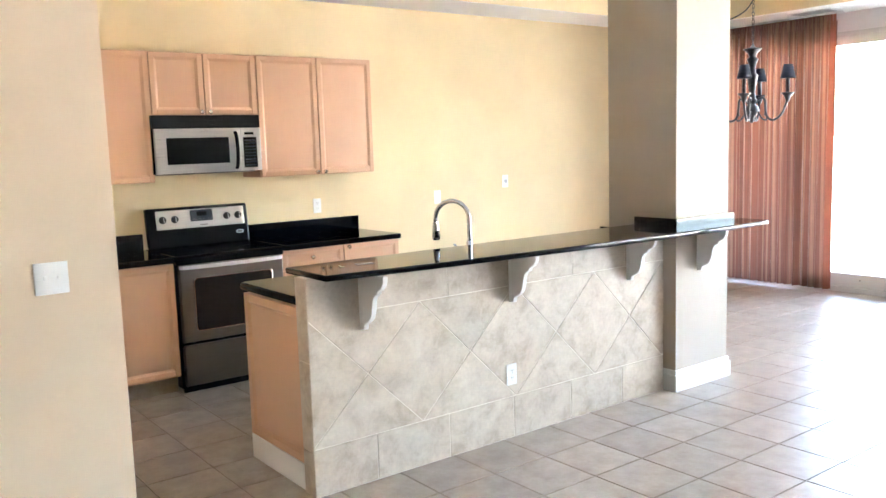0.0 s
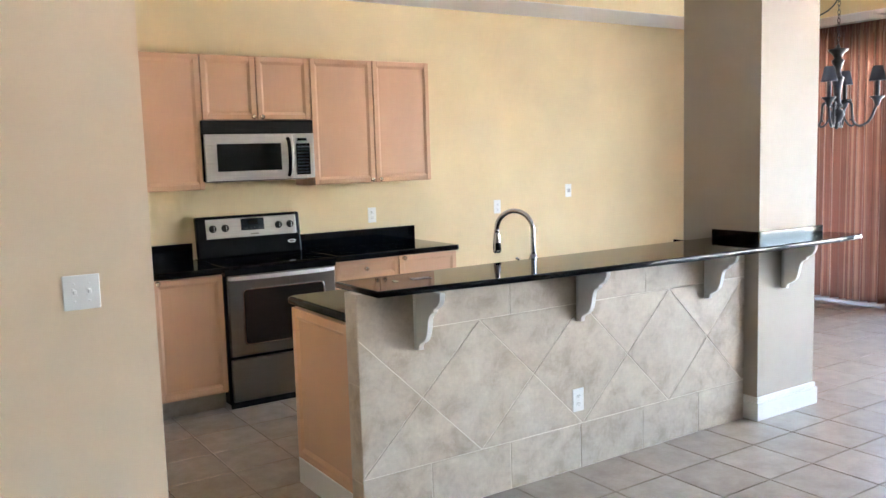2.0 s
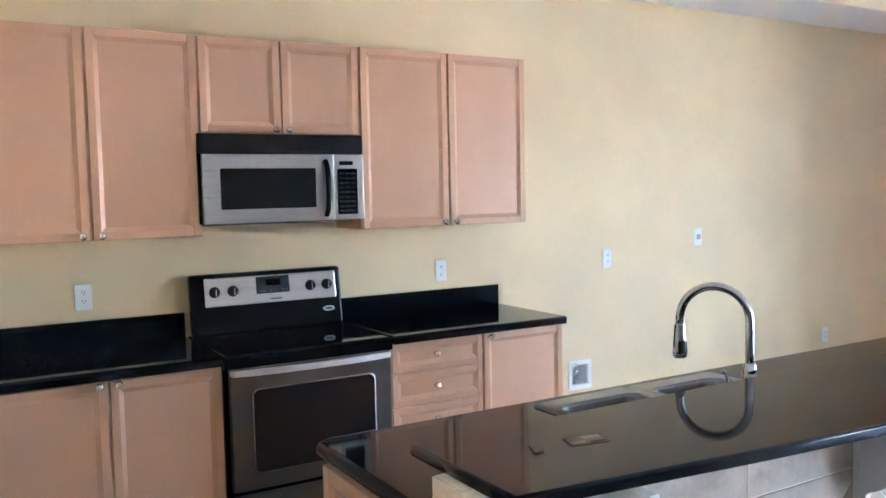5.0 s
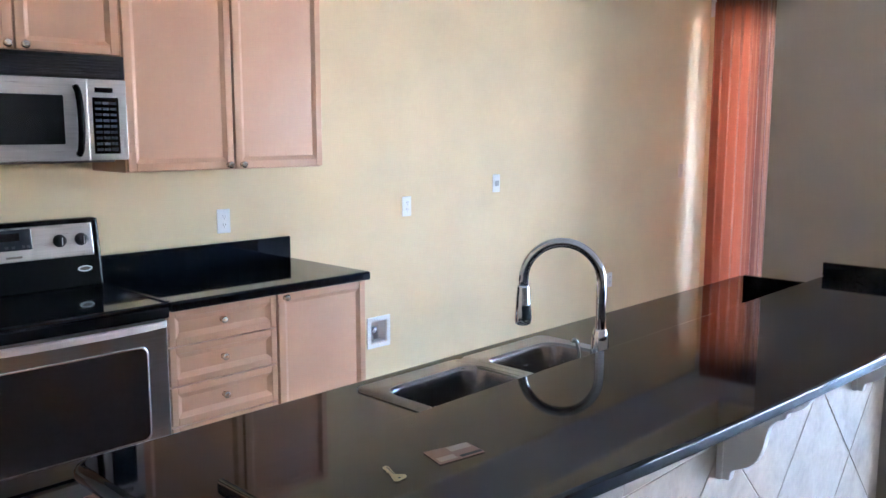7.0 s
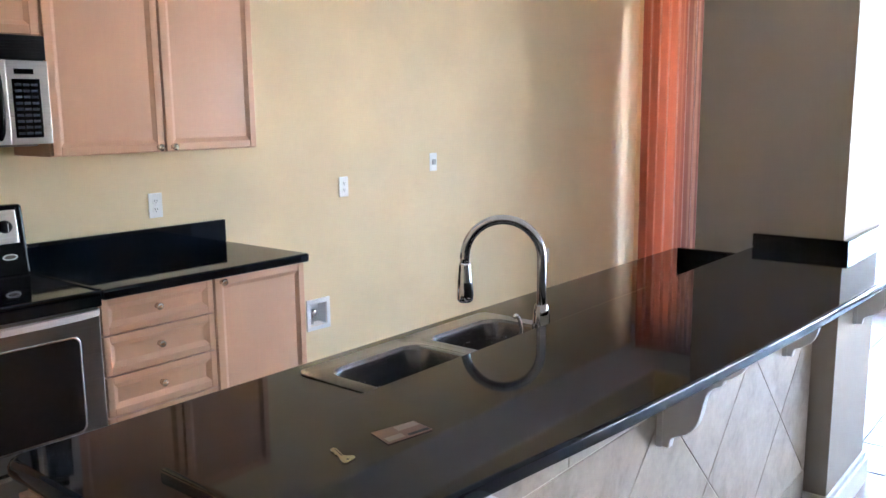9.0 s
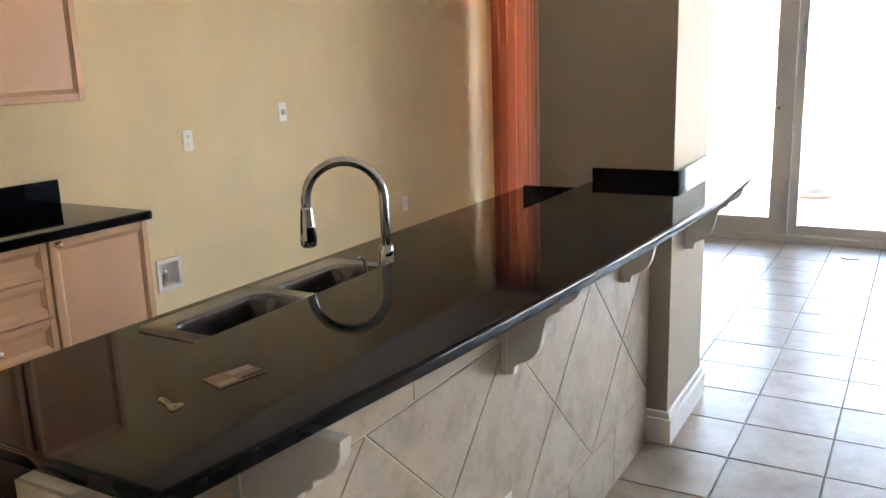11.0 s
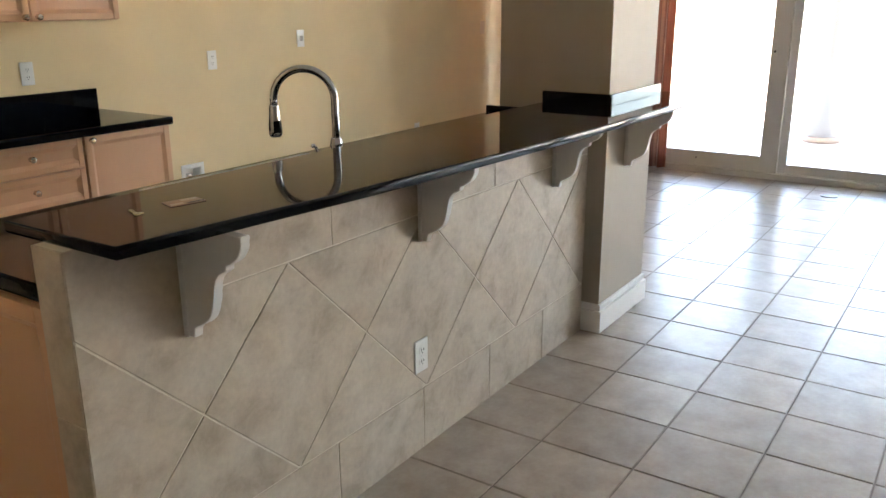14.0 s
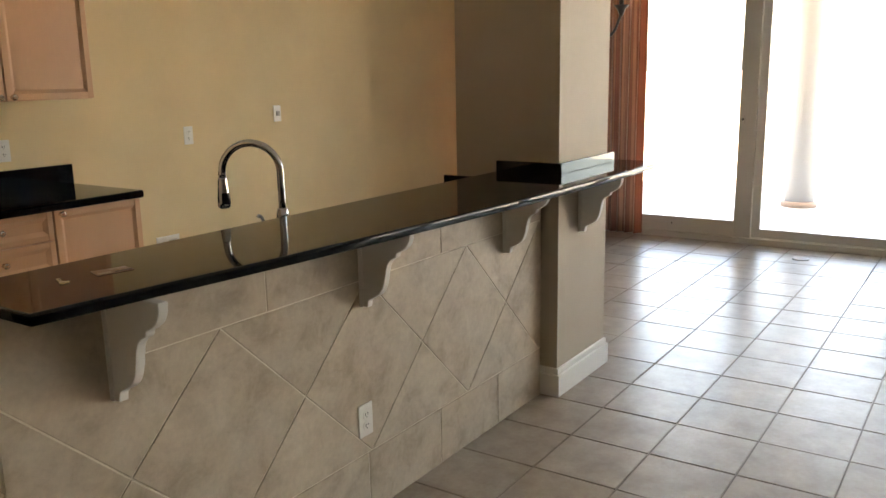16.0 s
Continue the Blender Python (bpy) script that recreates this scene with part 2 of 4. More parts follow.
# pale stucco greyed in its colour to hold the shade on the balcony
COLUMN = painted("shaded_stucco", (0.44, 0.43, 0.42), 0.75, 90.0, 0.4, 0.03)
SAND = painted("pale_sand", (0.36, 0.33, 0.28), 0.9, 20.0, 0.3, 0.08)
CARD = painted("card_print", (0.20, 0.10, 0.06), 0.35, 60.0, 0.0, 0.15)
CARD_PALE = painted("card_pale_print", (0.33, 0.25, 0.19), 0.35, 60.0, 0.0, 0.1)
PIPE = painted("pipe_grey", (0.42, 0.42, 0.42), 0.45, 60.0, 0.0, 0.05)


# ---- mesh helpers ----
def thing(name, label, category, at=(0, 0, 0), group=""):
    e = new(name)
    e.empty_display_size = 0.1
    e.location = at
    return tagged(e, label, category, group)


def part(name, bm, material, parent=None, label=""):
    """One mesh object, given in world metres, under a thing or a part."""
    me = bpy.data.meshes.new(name)
    bmesh.ops.recalc_face_normals(bm, faces=bm.faces[:])
    bm.to_mesh(me)
    bm.free()
    me.materials.append(material)
    ob = new(name, me)
    if parent is not None:
        ob.parent = parent
        if parent.type == 'EMPTY':
            ob.matrix_parent_inverse = Matrix.Translation(-parent.location)
    if label:
        ob["label"] = label
    return ob


def setting(name, bm, material, label, category, parent=None):
    return tagged(part(name, bm, material, parent), label, category, kind="structure")


def box(x0, x1, y0, y1, z0, z1, bevel=0.0, segs=2, bm=None):
    bm2 = bmesh.new()
    bmesh.ops.create_cube(bm2, size=1.0)
    for v in bm2.verts:
        v.co = Vector(((x0 + x1) / 2 + v.co.x * (x1 - x0), (y0 + y1) / 2 + v.co.y * (y1 - y0), (z0 + z1) / 2 + v.co.z * (z1 - z0)))
    if bevel:
        bmesh.ops.bevel(bm2, geom=bm2.edges[:], offset=bevel, segments=segs, profile=0.5, affect='EDGES')
    return joined(bm, bm2)


def joined(bm, bm2):
    if bm is None:
        return bm2
    me = bpy.data.meshes.new("tmp")
    bm2.to_mesh(me)
    bm2.free()
    bm.from_mesh(me)
    bpy.data.meshes.remove(me)
    return bm


def prism(points, z0, z1, bevel=0.0, segs=3, bm=None):
    """A slab over a polygon of the plan, its rims rounded."""
    bm2 = bmesh.new()
    lo = [bm2.verts.new((x, y, z0)) for x, y in points]
    f = bm2.faces.new(lo)
    up = bmesh.ops.extrude_face_region(bm2, geom=[f])["geom"]
    top = [v for v in up if isinstance(v, bmesh.types.BMVert)]
    for v in top:
        v.co.z = z1
    if bevel:
        flat = [e for e in bm2.edges if abs(e.verts[0].co.z - e.verts[1].co.z) < 1e-6]
        bmesh.ops.bevel(bm2, geom=flat, offset=bevel, segments=segs, profile=0.5, affect='EDGES')
        if segs > 3:
            bm2.normal_update()
            for f in bm2.faces:
                f.smooth = abs(f.normal.z) < 0.999
            for e in bm2.edges:
                e.smooth = all(f.smooth for f in e.link_faces)
    return joined(bm, bm2)


def nosed_slab(points, z0, z1, r=0.006, segs=5):
    """A slab over a polygon of the plan with an upright rim and rounded edges."""
    n = len(points)
    area2 = sum(points[i][0] * points[(i + 1) % n][1] - points[(i + 1) % n][0] * points[i][1] for i in range(n))
    sgn = 1 if area2 > 0 else -1
    inward = []
    for i in range(n):
        a, b, c = Vector(points[i - 1]), Vector(points[i]), Vector(points[(i + 1) % n])
        d0, d1 = (b - a).normalized(), (c - b).normalized()
        n0, n1 = Vector((-d0.y, d0.x)) * sgn, Vector((-d1.y, d1.x)) * sgn
        m = (n0 + n1).normalized()
        inward.append(m / max(0.4, m.dot(n0)))
    bm = bmesh.new()
    rings = []
    turn = [(math.pi / 2 * k / segs, z0 + r) for k in range(segs + 1)] + [(math.pi / 2 + math.pi / 2 * k / segs, z1 - r) for k in range(segs + 1)]
    for a, mid in turn:
        inset, z = r - r * math.sin(a), mid - r * math.cos(a)
        rings.append([bm.verts.new((p[0] + w.x * inset, p[1] + w.y * inset, z)) for p, w in zip(points, inward)])
    for lo, up in zip(rings, rings[1:]):
        for i in range(n):
            bm.faces.new((lo[i], lo[(i + 1) % n], up[(i + 1) % n], up[i])).smooth = True
    for ring in (rings[0], rings[-1]):
        bm.faces.new(ring)
        for i in range(n):
            e = bm.edges.get((ring[i], ring[(i + 1) % n]))
            e.smooth = False
    return bm


def lathe(profile, at, axis=(0, 0, 1), steps=20, bm=None):
    """Turned shape: (radius, height) pairs about an axis through at."""
    bm2 = bmesh.new()
    rot = Vector((0, 0, 1)).rotation_difference(Vector(axis)).to_matrix()
    rings = []
    for r, h in profile:
        rings.append([bm2.verts.new(Vector(at) + rot @ Vector((r * math.cos(a), r * math.sin(a), h)))
                      for a in [2 * math.pi * i / steps for i in range(steps)]])
    for a, b in zip(rings, rings[1:]):
        for i in range(steps):
            bm2.faces.new((a[i], a[(i + 1) % steps], b[(i + 1) % steps], b[i])).smooth = True
    bm2.faces.new(rings[0])
    bm2.faces.new(rings[-1])
    return joined(bm, bm2)


def tube(points, radius, steps=12, bm=None):
    """A pipe along points; radius is a number or one for each point."""
    bm2 = bmesh.new()
    pts = [Vector(p) for p in points]
    rad = radius if isinstance(radius, (list, tuple)) else [radius] * len(pts)
    side = None
    rings = []
    for i, p in enumerate(pts):
        d = (pts[min(i + 1, len(pts) - 1)] - pts[max(i - 1, 0)]).normalized()
        if side is None:
            side = d.orthogonal().normalized()
        side = (side - d * side.dot(d)).normalized()
        up = d.cross(side)
        rings.append([bm2.verts.new(p + rad[i] * (math.cos(a) * side + math.sin(a) * up))
                      for a in [2 * math.pi * k / steps for k in range(steps)]])
    for a, b in zip(rings, rings[1:]):
        for i in range(steps):
            bm2.faces.new((a[i], a[(i + 1) % steps], b[(i + 1) % steps], b[i])).smooth = True
    bm2.faces.new(rings[0])
    bm2.faces.new(rings[-1])
    return joined(bm, bm2)


def smooth_path(pts, n=6):
    """Points along a soft curve through pts."""
    P = [Vector(p) for p in pts]
    P = [2 * P[0] - P[1]] + P + [2 * P[-1] - P[-2]]
    out = []
    for i in range(1, len(P) - 2):
        for k in range(n):
            t = k / n
            a, b, c, d = P[i - 1], P[i], P[i + 1], P[i + 2]
            out.append(0.5 * ((2 * b) + (c - a) * t + (2 * a - 5 * b + 4 * c - d) * t * t + (3 * b - a - 3 * c + d) * t ** 3))
    return out + [P[-2]]


def rounded_rect(x0, x1, y0, y1, r, n=5):
    pts = []
    for cx, cy, a0 in ((x1 - r, y1 - r, 0), (x0 + r, y1 - r, 90), (x0 + r, y0 + r, 180), (x1 - r, y0 + r, 270)):
        for i in range(n + 1):
            a = radians(a0 + 90 * i / n)
            pts.append((cx + r * math.cos(a), cy + r * math.sin(a)))
    return pts


def clip_convex(poly, nx, ny, c):
    """The part of a convex polygon where nx*x + ny*y <= c."""
    out = []
    for i in range(len(poly)):
        a, b = poly[i], poly[(i + 1) % len(poly)]
        da, db = nx * a[0] + ny * a[1] - c, nx * b[0] + ny * b[1] - c
        if da <= 0:
            out.append(a)
        if da * db < 0:
            s = da / (da - db)
            out.append((a[0] + s * (b[0] - a[0]), a[1] + s * (b[1] - a[1])))
    return out


# ---- the shell of the place ----
X0, X1, Y0, Y1, H = -6.2, 7.9, -5.2, 5.84, 2.74
TRAY = (2.2, 7.27, 0.6, 5.31, 3.04)

floor = setting("floor", box(X0 - 0.15, X1 + 0.15, Y0 - 0.15, Y1 + 0.15, -0.2, -0.004), GROUT,
                "beige ceramic tiled floor with dark grout lines", "floor")
HX0, HX1, HZ0, HZ1 = 3.902, 4.026, 0.352, 0.482
hole_wall = box(X0, HX0, Y1, Y1 + 0.14, 0, 3.3)
box(HX1, X1 + 0.15, Y1, Y1 + 0.14, 0, 3.3, 0, 2, hole_wall)
box(HX0, HX1, Y1, Y1 + 0.14, 0, HZ0, 0, 2, hole_wall)
box(HX0, HX1, Y1, Y1 + 0.14, HZ1, 3.3, 0, 2, hole_wall)
setting("wall_north", hole_wall, WALL, "pale yellow painted kitchen wall", "wall")
# unseen walls that close the room and limit its fill light
setting("wall_south", box(X0, X1 + 0.15, Y0 - 0.14, Y0, 0, 3.3), BACK_WALL, "unseen closing wall, darkened to cut bounce light", "wall")
setting("wall_west", box(X0 - 0.14, X0, Y0 - 0.14, Y1 + 0.14, 0, 3.3), BACK_WALL, "unseen closing wall, darkened to cut bounce light", "wall")
setting("wall_kitchen_side", prism([(X0, 3.10), (0.632, 3.10), (0.632, Y1), (0.5, Y1), (0.5, 3.23), (X0, 3.23)], 0, H + 0.02, 0.006, 2), SIDE_WALL,
        "pale tan painted wall corner beside the kitchen", "wall")

# ceiling: a white border with a raised middle
cb = bmesh.new()
tx0, tx1, ty0, ty1, tz = TRAY
for a in ((X0, tx0, Y0, Y1), (tx1, X1, Y0, Y1), (tx0, tx1, Y0, ty0), (tx0, tx1, ty1, Y1)):
    box(a[0], a[1], a[2], a[3], H, H + 0.12, 0, 2, cb)
box(tx0 - 0.1, tx1 + 0.1, ty0 - 0.1, ty1 + 0.1, tz, tz + 0.1, 0, 2, cb)
setting("ceiling", cb, CEIL, "white painted ceiling with a raised tray", "ceiling")
rb = bmesh.new()
for a in ((tx0 - 0.004, tx0 + 0.012, ty0, ty1), (tx1 - 0.012, tx1 + 0.004, ty0, ty1),
          (tx0 + 0.012, tx1 - 0.012, ty0 - 0.004, ty0 + 0.012), (tx0 + 0.012, tx1 - 0.012, ty1 - 0.012, ty1 + 0.004)):
    box(a[0], a[1], a[2], a[3], H + 0.004, tz - 0.001, 0, 2, rb)
setting("tray_riser", rb, WALL, "pale yellow upright faces of the ceiling tray", "wall")

# window wall: header, end pier, and a frame with sliding panes
WT = 2.56
JAMB = 5.74
setting("wall_window_header", box(X1, X1 + 0.15, Y0, Y1, WT, 3.3), CEIL, "white header over the sliding doors", "wall")
# unseen pier, placed to stop the glass and limit the light
setting("wall_window_pier", box(X1, X1 + 0.15, Y0, -3.6, 0, WT), WALL, "unseen pale yellow pier where the added glass ends", "wall")
setting("wall_window_pier", box(X1, X1 + 0.15, JAMB, Y1, 0, WT), WALL, "pale yellow pier behind the curtain", "wall")


def sliding_door(name, y0, y1, xoff, stile_lo, stile_hi, rail, label, lock=False):
    """A glazed panel of the window wall between y0 and y1."""
    d = thing(name, label, "sliding door", (X1 + xoff, (y0 + y1) / 2, 0.05))
    d["kind"] = "structure"
    xa, xb = X1 + xoff - 0.022, X1 + xoff + 0.022
    z0, z1 = 0.05, WT - 0.04
    part("stile", box(xa, xb, y0, y0 + stile_lo, z0, z1, 0.004), FRAME, d)
    part("stile", box(xa, xb, y1 - stile_hi, y1, z0, z1, 0.004), FRAME, d)
    part("rail", box(xa + 0.001, xb - 0.001, y0 + stile_lo, y1 - stile_hi, z0, rail, 0.004), FRAME, d)
    part("rail", box(xa + 0.001, xb - 0.001, y0 + stile_lo, y1 - stile_hi, z1 - 0.09, z1, 0.004), FRAME, d)
    p = part("pane", box(X1 + xoff - 0.003, X1 + xoff + 0.003, y0 + stile_lo, y1 - stile_hi, rail, z1 - 0.09), GLASS, d)
    p.visible_shadow = False
    if lock:
        k = part("lock", box(xa - 0.010, xa, y0 + stile_lo - 0.05, y0 + stile_lo - 0.02, 1.02, 1.09, 0.004), FRAME, d)
        part("latch", lathe([(0.010, 0), (0.010, 0.006), (0.006, 0.010)], (xa - 0.010, y0 + stile_lo - 0.035, 1.06), (-1, 0, 0), 12), BLACK_PLASTIC, k)
        part("stop", lathe([(0.006, 0), (0.006, 0.008)], (xa, (y0 + y1) / 2, rail - 0.06), (-1, 0, 0), 10), BLACK_PLASTIC, d)
    return d


fb = box(X1 - 0.02, X1 + 0.13, -3.6, JAMB, 0.0, 0.05, 0.004)
box(X1 - 0.0, X1 + 0.13, -3.6, JAMB, WT - 0.04, WT - 0.001, 0, 2, fb)
for yy in (-3.6, -2.3, -0.3, 0.86, 2.0, JAMB - 0.05):
    box(X1 + 0.0, X1 + 0.125, yy, yy + 0.05, 0.05, WT - 0.04, 0.003, 2, fb)
setting("window_1", fb, FRAME, "off-white frame and track of the sliding doors", "window frame")
sliding_door("sliding_door_1", 3.19, 4.56, 0.03, 0.142, 0.10, 0.187, "closed off-white sliding door with one clear pane and a small latch", True)
sliding_door("sliding_door_2", 2.05, 3.20, 0.08, 0.05, 0.075, 0.125, "closed off-white fixed glass door panel")
sliding_door("sliding_door_3", 4.50, JAMB - 0.05, 0.08, 0.06, 0.03, 0.105, "closed off-white fixed glass door panel behind a curtain")
sliding_door("sliding_door_4", 0.91, 2.00, 0.08, 0.06, 0.06, 0.105, "closed off-white fixed glass door panel")
# panels 6 and 7 are unseen, sized for the light they let in
sliding_door("added_pane_7", -3.55, -2.3, 0.08, 0.06, 0.06, 0.105, "closed off-white fixed glass door panel")
sliding_door("added_pane_6", -2.25, -0.3, 0.08, 0.06, 0.06, 0.105, "closed off-white fixed glass door panel")
sliding_door("sliding_door_5", -0.25, 0.86, 0.08, 0.06, 0.06, 0.105, "closed off-white fixed glass door panel")

# outdoors
setting("balcony", box(X1 + 0.15, 11.4, -8, 9, -0.25, 0.0), OUTDOOR, "pale concrete balcony slab outside the doors", "balcony")
# unseen slab, added to keep open sky off the column and balcony
setting("shade_slab", box(X1 + 0.16, 10.75, -8, 9, 2.86, 3.05), COLUMN, "unseen white slab added to shade the balcony and column", "roof")
gb = bmesh.new()
bmesh.ops.create_grid(gb, x_segments=4, y_segments=4, size=2500)
for v in gb.verts:
    v.co.z = -9.0
setting("ground", gb, SAND, "pale sandy ground far below the balcony", "ground")
column = thing("column", "round white stucco column on the bright balcony", "column", (10.2, 3.24, 0.0))
part("shaft", lathe([(0.150, 0.055), (0.150, 1.2), (0.146, 2.858)], (10.2, 3.24, 0.0), steps=28), COLUMN, column)
part("plinth", lathe([(0.185, 0), (0.185, 0.04), (0.17, 0.055), (0.151, 0.06)], (10.2, 3.24, 0.0), steps=28), PLINTH, column, "weathered reddish plinth")

# pillar in the room
PX0, PX1, PY0, PY1 = 3.955, 4.493, 3.083, 3.622
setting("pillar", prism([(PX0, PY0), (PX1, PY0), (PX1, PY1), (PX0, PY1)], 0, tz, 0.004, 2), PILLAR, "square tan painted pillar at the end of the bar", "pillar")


def base_run(x0, x1, y0, y1, out, bm):
    """A stepped skirting board round a rectangle."""
    prism([(x0 - out, y0 - out), (x1 + out, y0 - out), (x1 + out, y1 + out), (x0 - out, y1 + out)], 0.0, 0.105, 0.003, 2, bm)
    prism([(x0 - out * 0.55, y0 - out * 0.55), (x1 + out * 0.55, y0 - out * 0.55), (x1 + out * 0.55, y1 + out * 0.55), (x0 - out * 0.55, y1 + out * 0.55)],
          0.105, 0.135, 0.005, 2, bm)


sb = bmesh.new()
base_run(PX0, PX1, PY0, PY1, 0.020, sb)
setting("baseboard", sb, TRIM, "white stepped baseboard round the pillar", "baseboard")
nb = box(3.32, X1 - 0.005, Y1 - 0.016, Y1 - 0.001, 0, 0.135, 0.003)
setting("baseboard", nb, TRIM, "white baseboard along the yellow wall", "baseboard")
lb = box(X0, 0.647, 3.084, 3.099, 0, 0.135, 0.003)
setting("baseboard", lb, TRIM, "white baseboard along the yellow wall", "baseboard")


# ---- the bar ----
BX0, BX1, BF, BB = 1.442, PX0 - 0.024, 3.1615, 3.262
bar_wall = setting("wall_bar", box(BX0 + 0.006, BX1, BF, BB, 0, 1.0178), PALE_GROUT, "tiled half wall that carries the bar top", "half wall")
BAR_Z, BAR_T = 1.046, 0.028
front = smooth_path([(1.58, 3.004, 0), (1.80, 2.981, 0), (2.1, 2.949, 0), (2.6, 2.909, 0), (3.05, 2.88, 0), (3.45, 2.864, 0), (3.9, 2.853, 0), (4.27, 2.848, 0), (4.575, 2.850, 0)], 4)
outline = [(1.464, 3.017)] + [(p.x, p.y) for p in front] + [(4.602, 2.860), (4.620, 2.888), (4.628, 2.94), (4.628, PY0 - 0.003), (PX0 - 0.004, PY0 - 0.003), (PX0 - 0.004, 3.39), (1.462, 3.39)]
bar_top = tagged(part("bar_top", nosed_slab(outline, BAR_Z - BAR_T, BAR_Z, 0.007), GRANITE),
                 "polished black granite bar top with a bowed rounded edge", "bar top")
riser = thing("granite_riser", "black granite riser strips round the pillar on the bar", "riser", (PX0, 3.07, BAR_Z))
RT = 0.048
part("side_strip", box(PX0 - 0.022, PX0 - 0.001, PY0 - 0.001, 3.392, BAR_Z, BAR_Z + RT, 0.002), GRANITE, riser)
part("front_strip", box(PX0 - 0.022, 4.535, PY0 - 0.022, PY0 - 0.002, BAR_Z, BAR_Z + RT, 0.002), GRANITE, riser)


def corbel(at):
    """A scrolled white bracket: a flat board cut to an S curve, with a back plate and an inset panel."""
    x, y, zt = at
    c = thing("corbel", "white painted scrolled wooden corbel under the bar top", "corbel", (x, y, zt), "corbels under the bar")
    prof = smooth_path([(0.210, 0, 0), (0.209, -0.018, 0), (0.205, -0.034, 0), (0.192, -0.053, 0), (0.172, -0.066, 0), (0.158, -0.074, 0), (0.154, -0.086, 0), (0.136, -0.096, 0),
                        (0.121, -0.112, 0), (0.113, -0.136, 0), (0.108, -0.161, 0), (0.101, -0.188, 0), (0.088, -0.210, 0), (0.068, -0.225, 0), (0.046, -0.236, 0), (0.036, -0.244, 0)], 4)
    ring = [(0.0, 0.0)] + [(p.x, p.y) for p in prof] + [(0.032, -0.266), (0.0, -0.266)]

    def board(pts, w0, w1, bev):
        bm = bmesh.new()
        vs = [bm.verts.new((x + w0, y - a, zt + h)) for a, h in pts]
        f = bm.faces.new(vs)
        r = bmesh.ops.extrude_face_region(bm, geom=[f])["geom"]
        for v in r:
            if isinstance(v, bmesh.types.BMVert):
                v.co.x = x + w1
        if bev:
            es = [e for e in bm.edges if abs(e.verts[0].co.x - e.verts[1].co.x) < 1e-6]
            bmesh.ops.bevel(bm, geom=es, offset=bev, segments=2, profile=0.5, affect='EDGES')
        return bm

    part("bracket", board(ring, 0.0, 0.026, 0.003), TRIM, c)
    part("back_plate", box(x - 0.003, x + 0.029, y - 0.016, y, zt - 0.268, zt - 0.001, 0.002), TRIM, c)
    return c


c0 = corbel((1.712, 3.158, BAR_Z - BAR_T - 0.0005))
for xx, yy in ((2.640, 3.158), (3.582, 3.158), (4.165, PY0)):
    copy_thing(c0, pose(xx, yy, BAR_Z - BAR_T - 0.0005))

# lower counter and cabinets on the kitchen side
SX0, SX1, SY0, SY1 = 2.145, 2.925, 3.43, 3.892
cab = thing("island_cabinet", "pale maple sink cabinet behind the half wall", "cabinet", (1.46, 3.6, 0))
ib = box(1.468, SX0 - 0.01, BB + 0.002, 3.86, 0.10, 0.872, 0.002)
box(SX1 + 0.01, PX0 - 0.003, BB + 0.002, 3.86, 0.10, 0.872, 0.002, 2, ib)
box(PX0 - 0.003, 4.45, PY1 + 0.002, 3.86, 0.10, 0.872, 0.002, 2, ib)
box(SX0 - 0.01, SX1 + 0.01, 3.845, 3.86, 0.10, 0.872, 0.0, 2, ib)
part("body", ib, MAPLE, cab)
part("plinth", box(1.468, 4.45, BB + 0.002 + 0.42, 3.80, 0.0, 0.10, 0.002), MAPLE_X, cab)


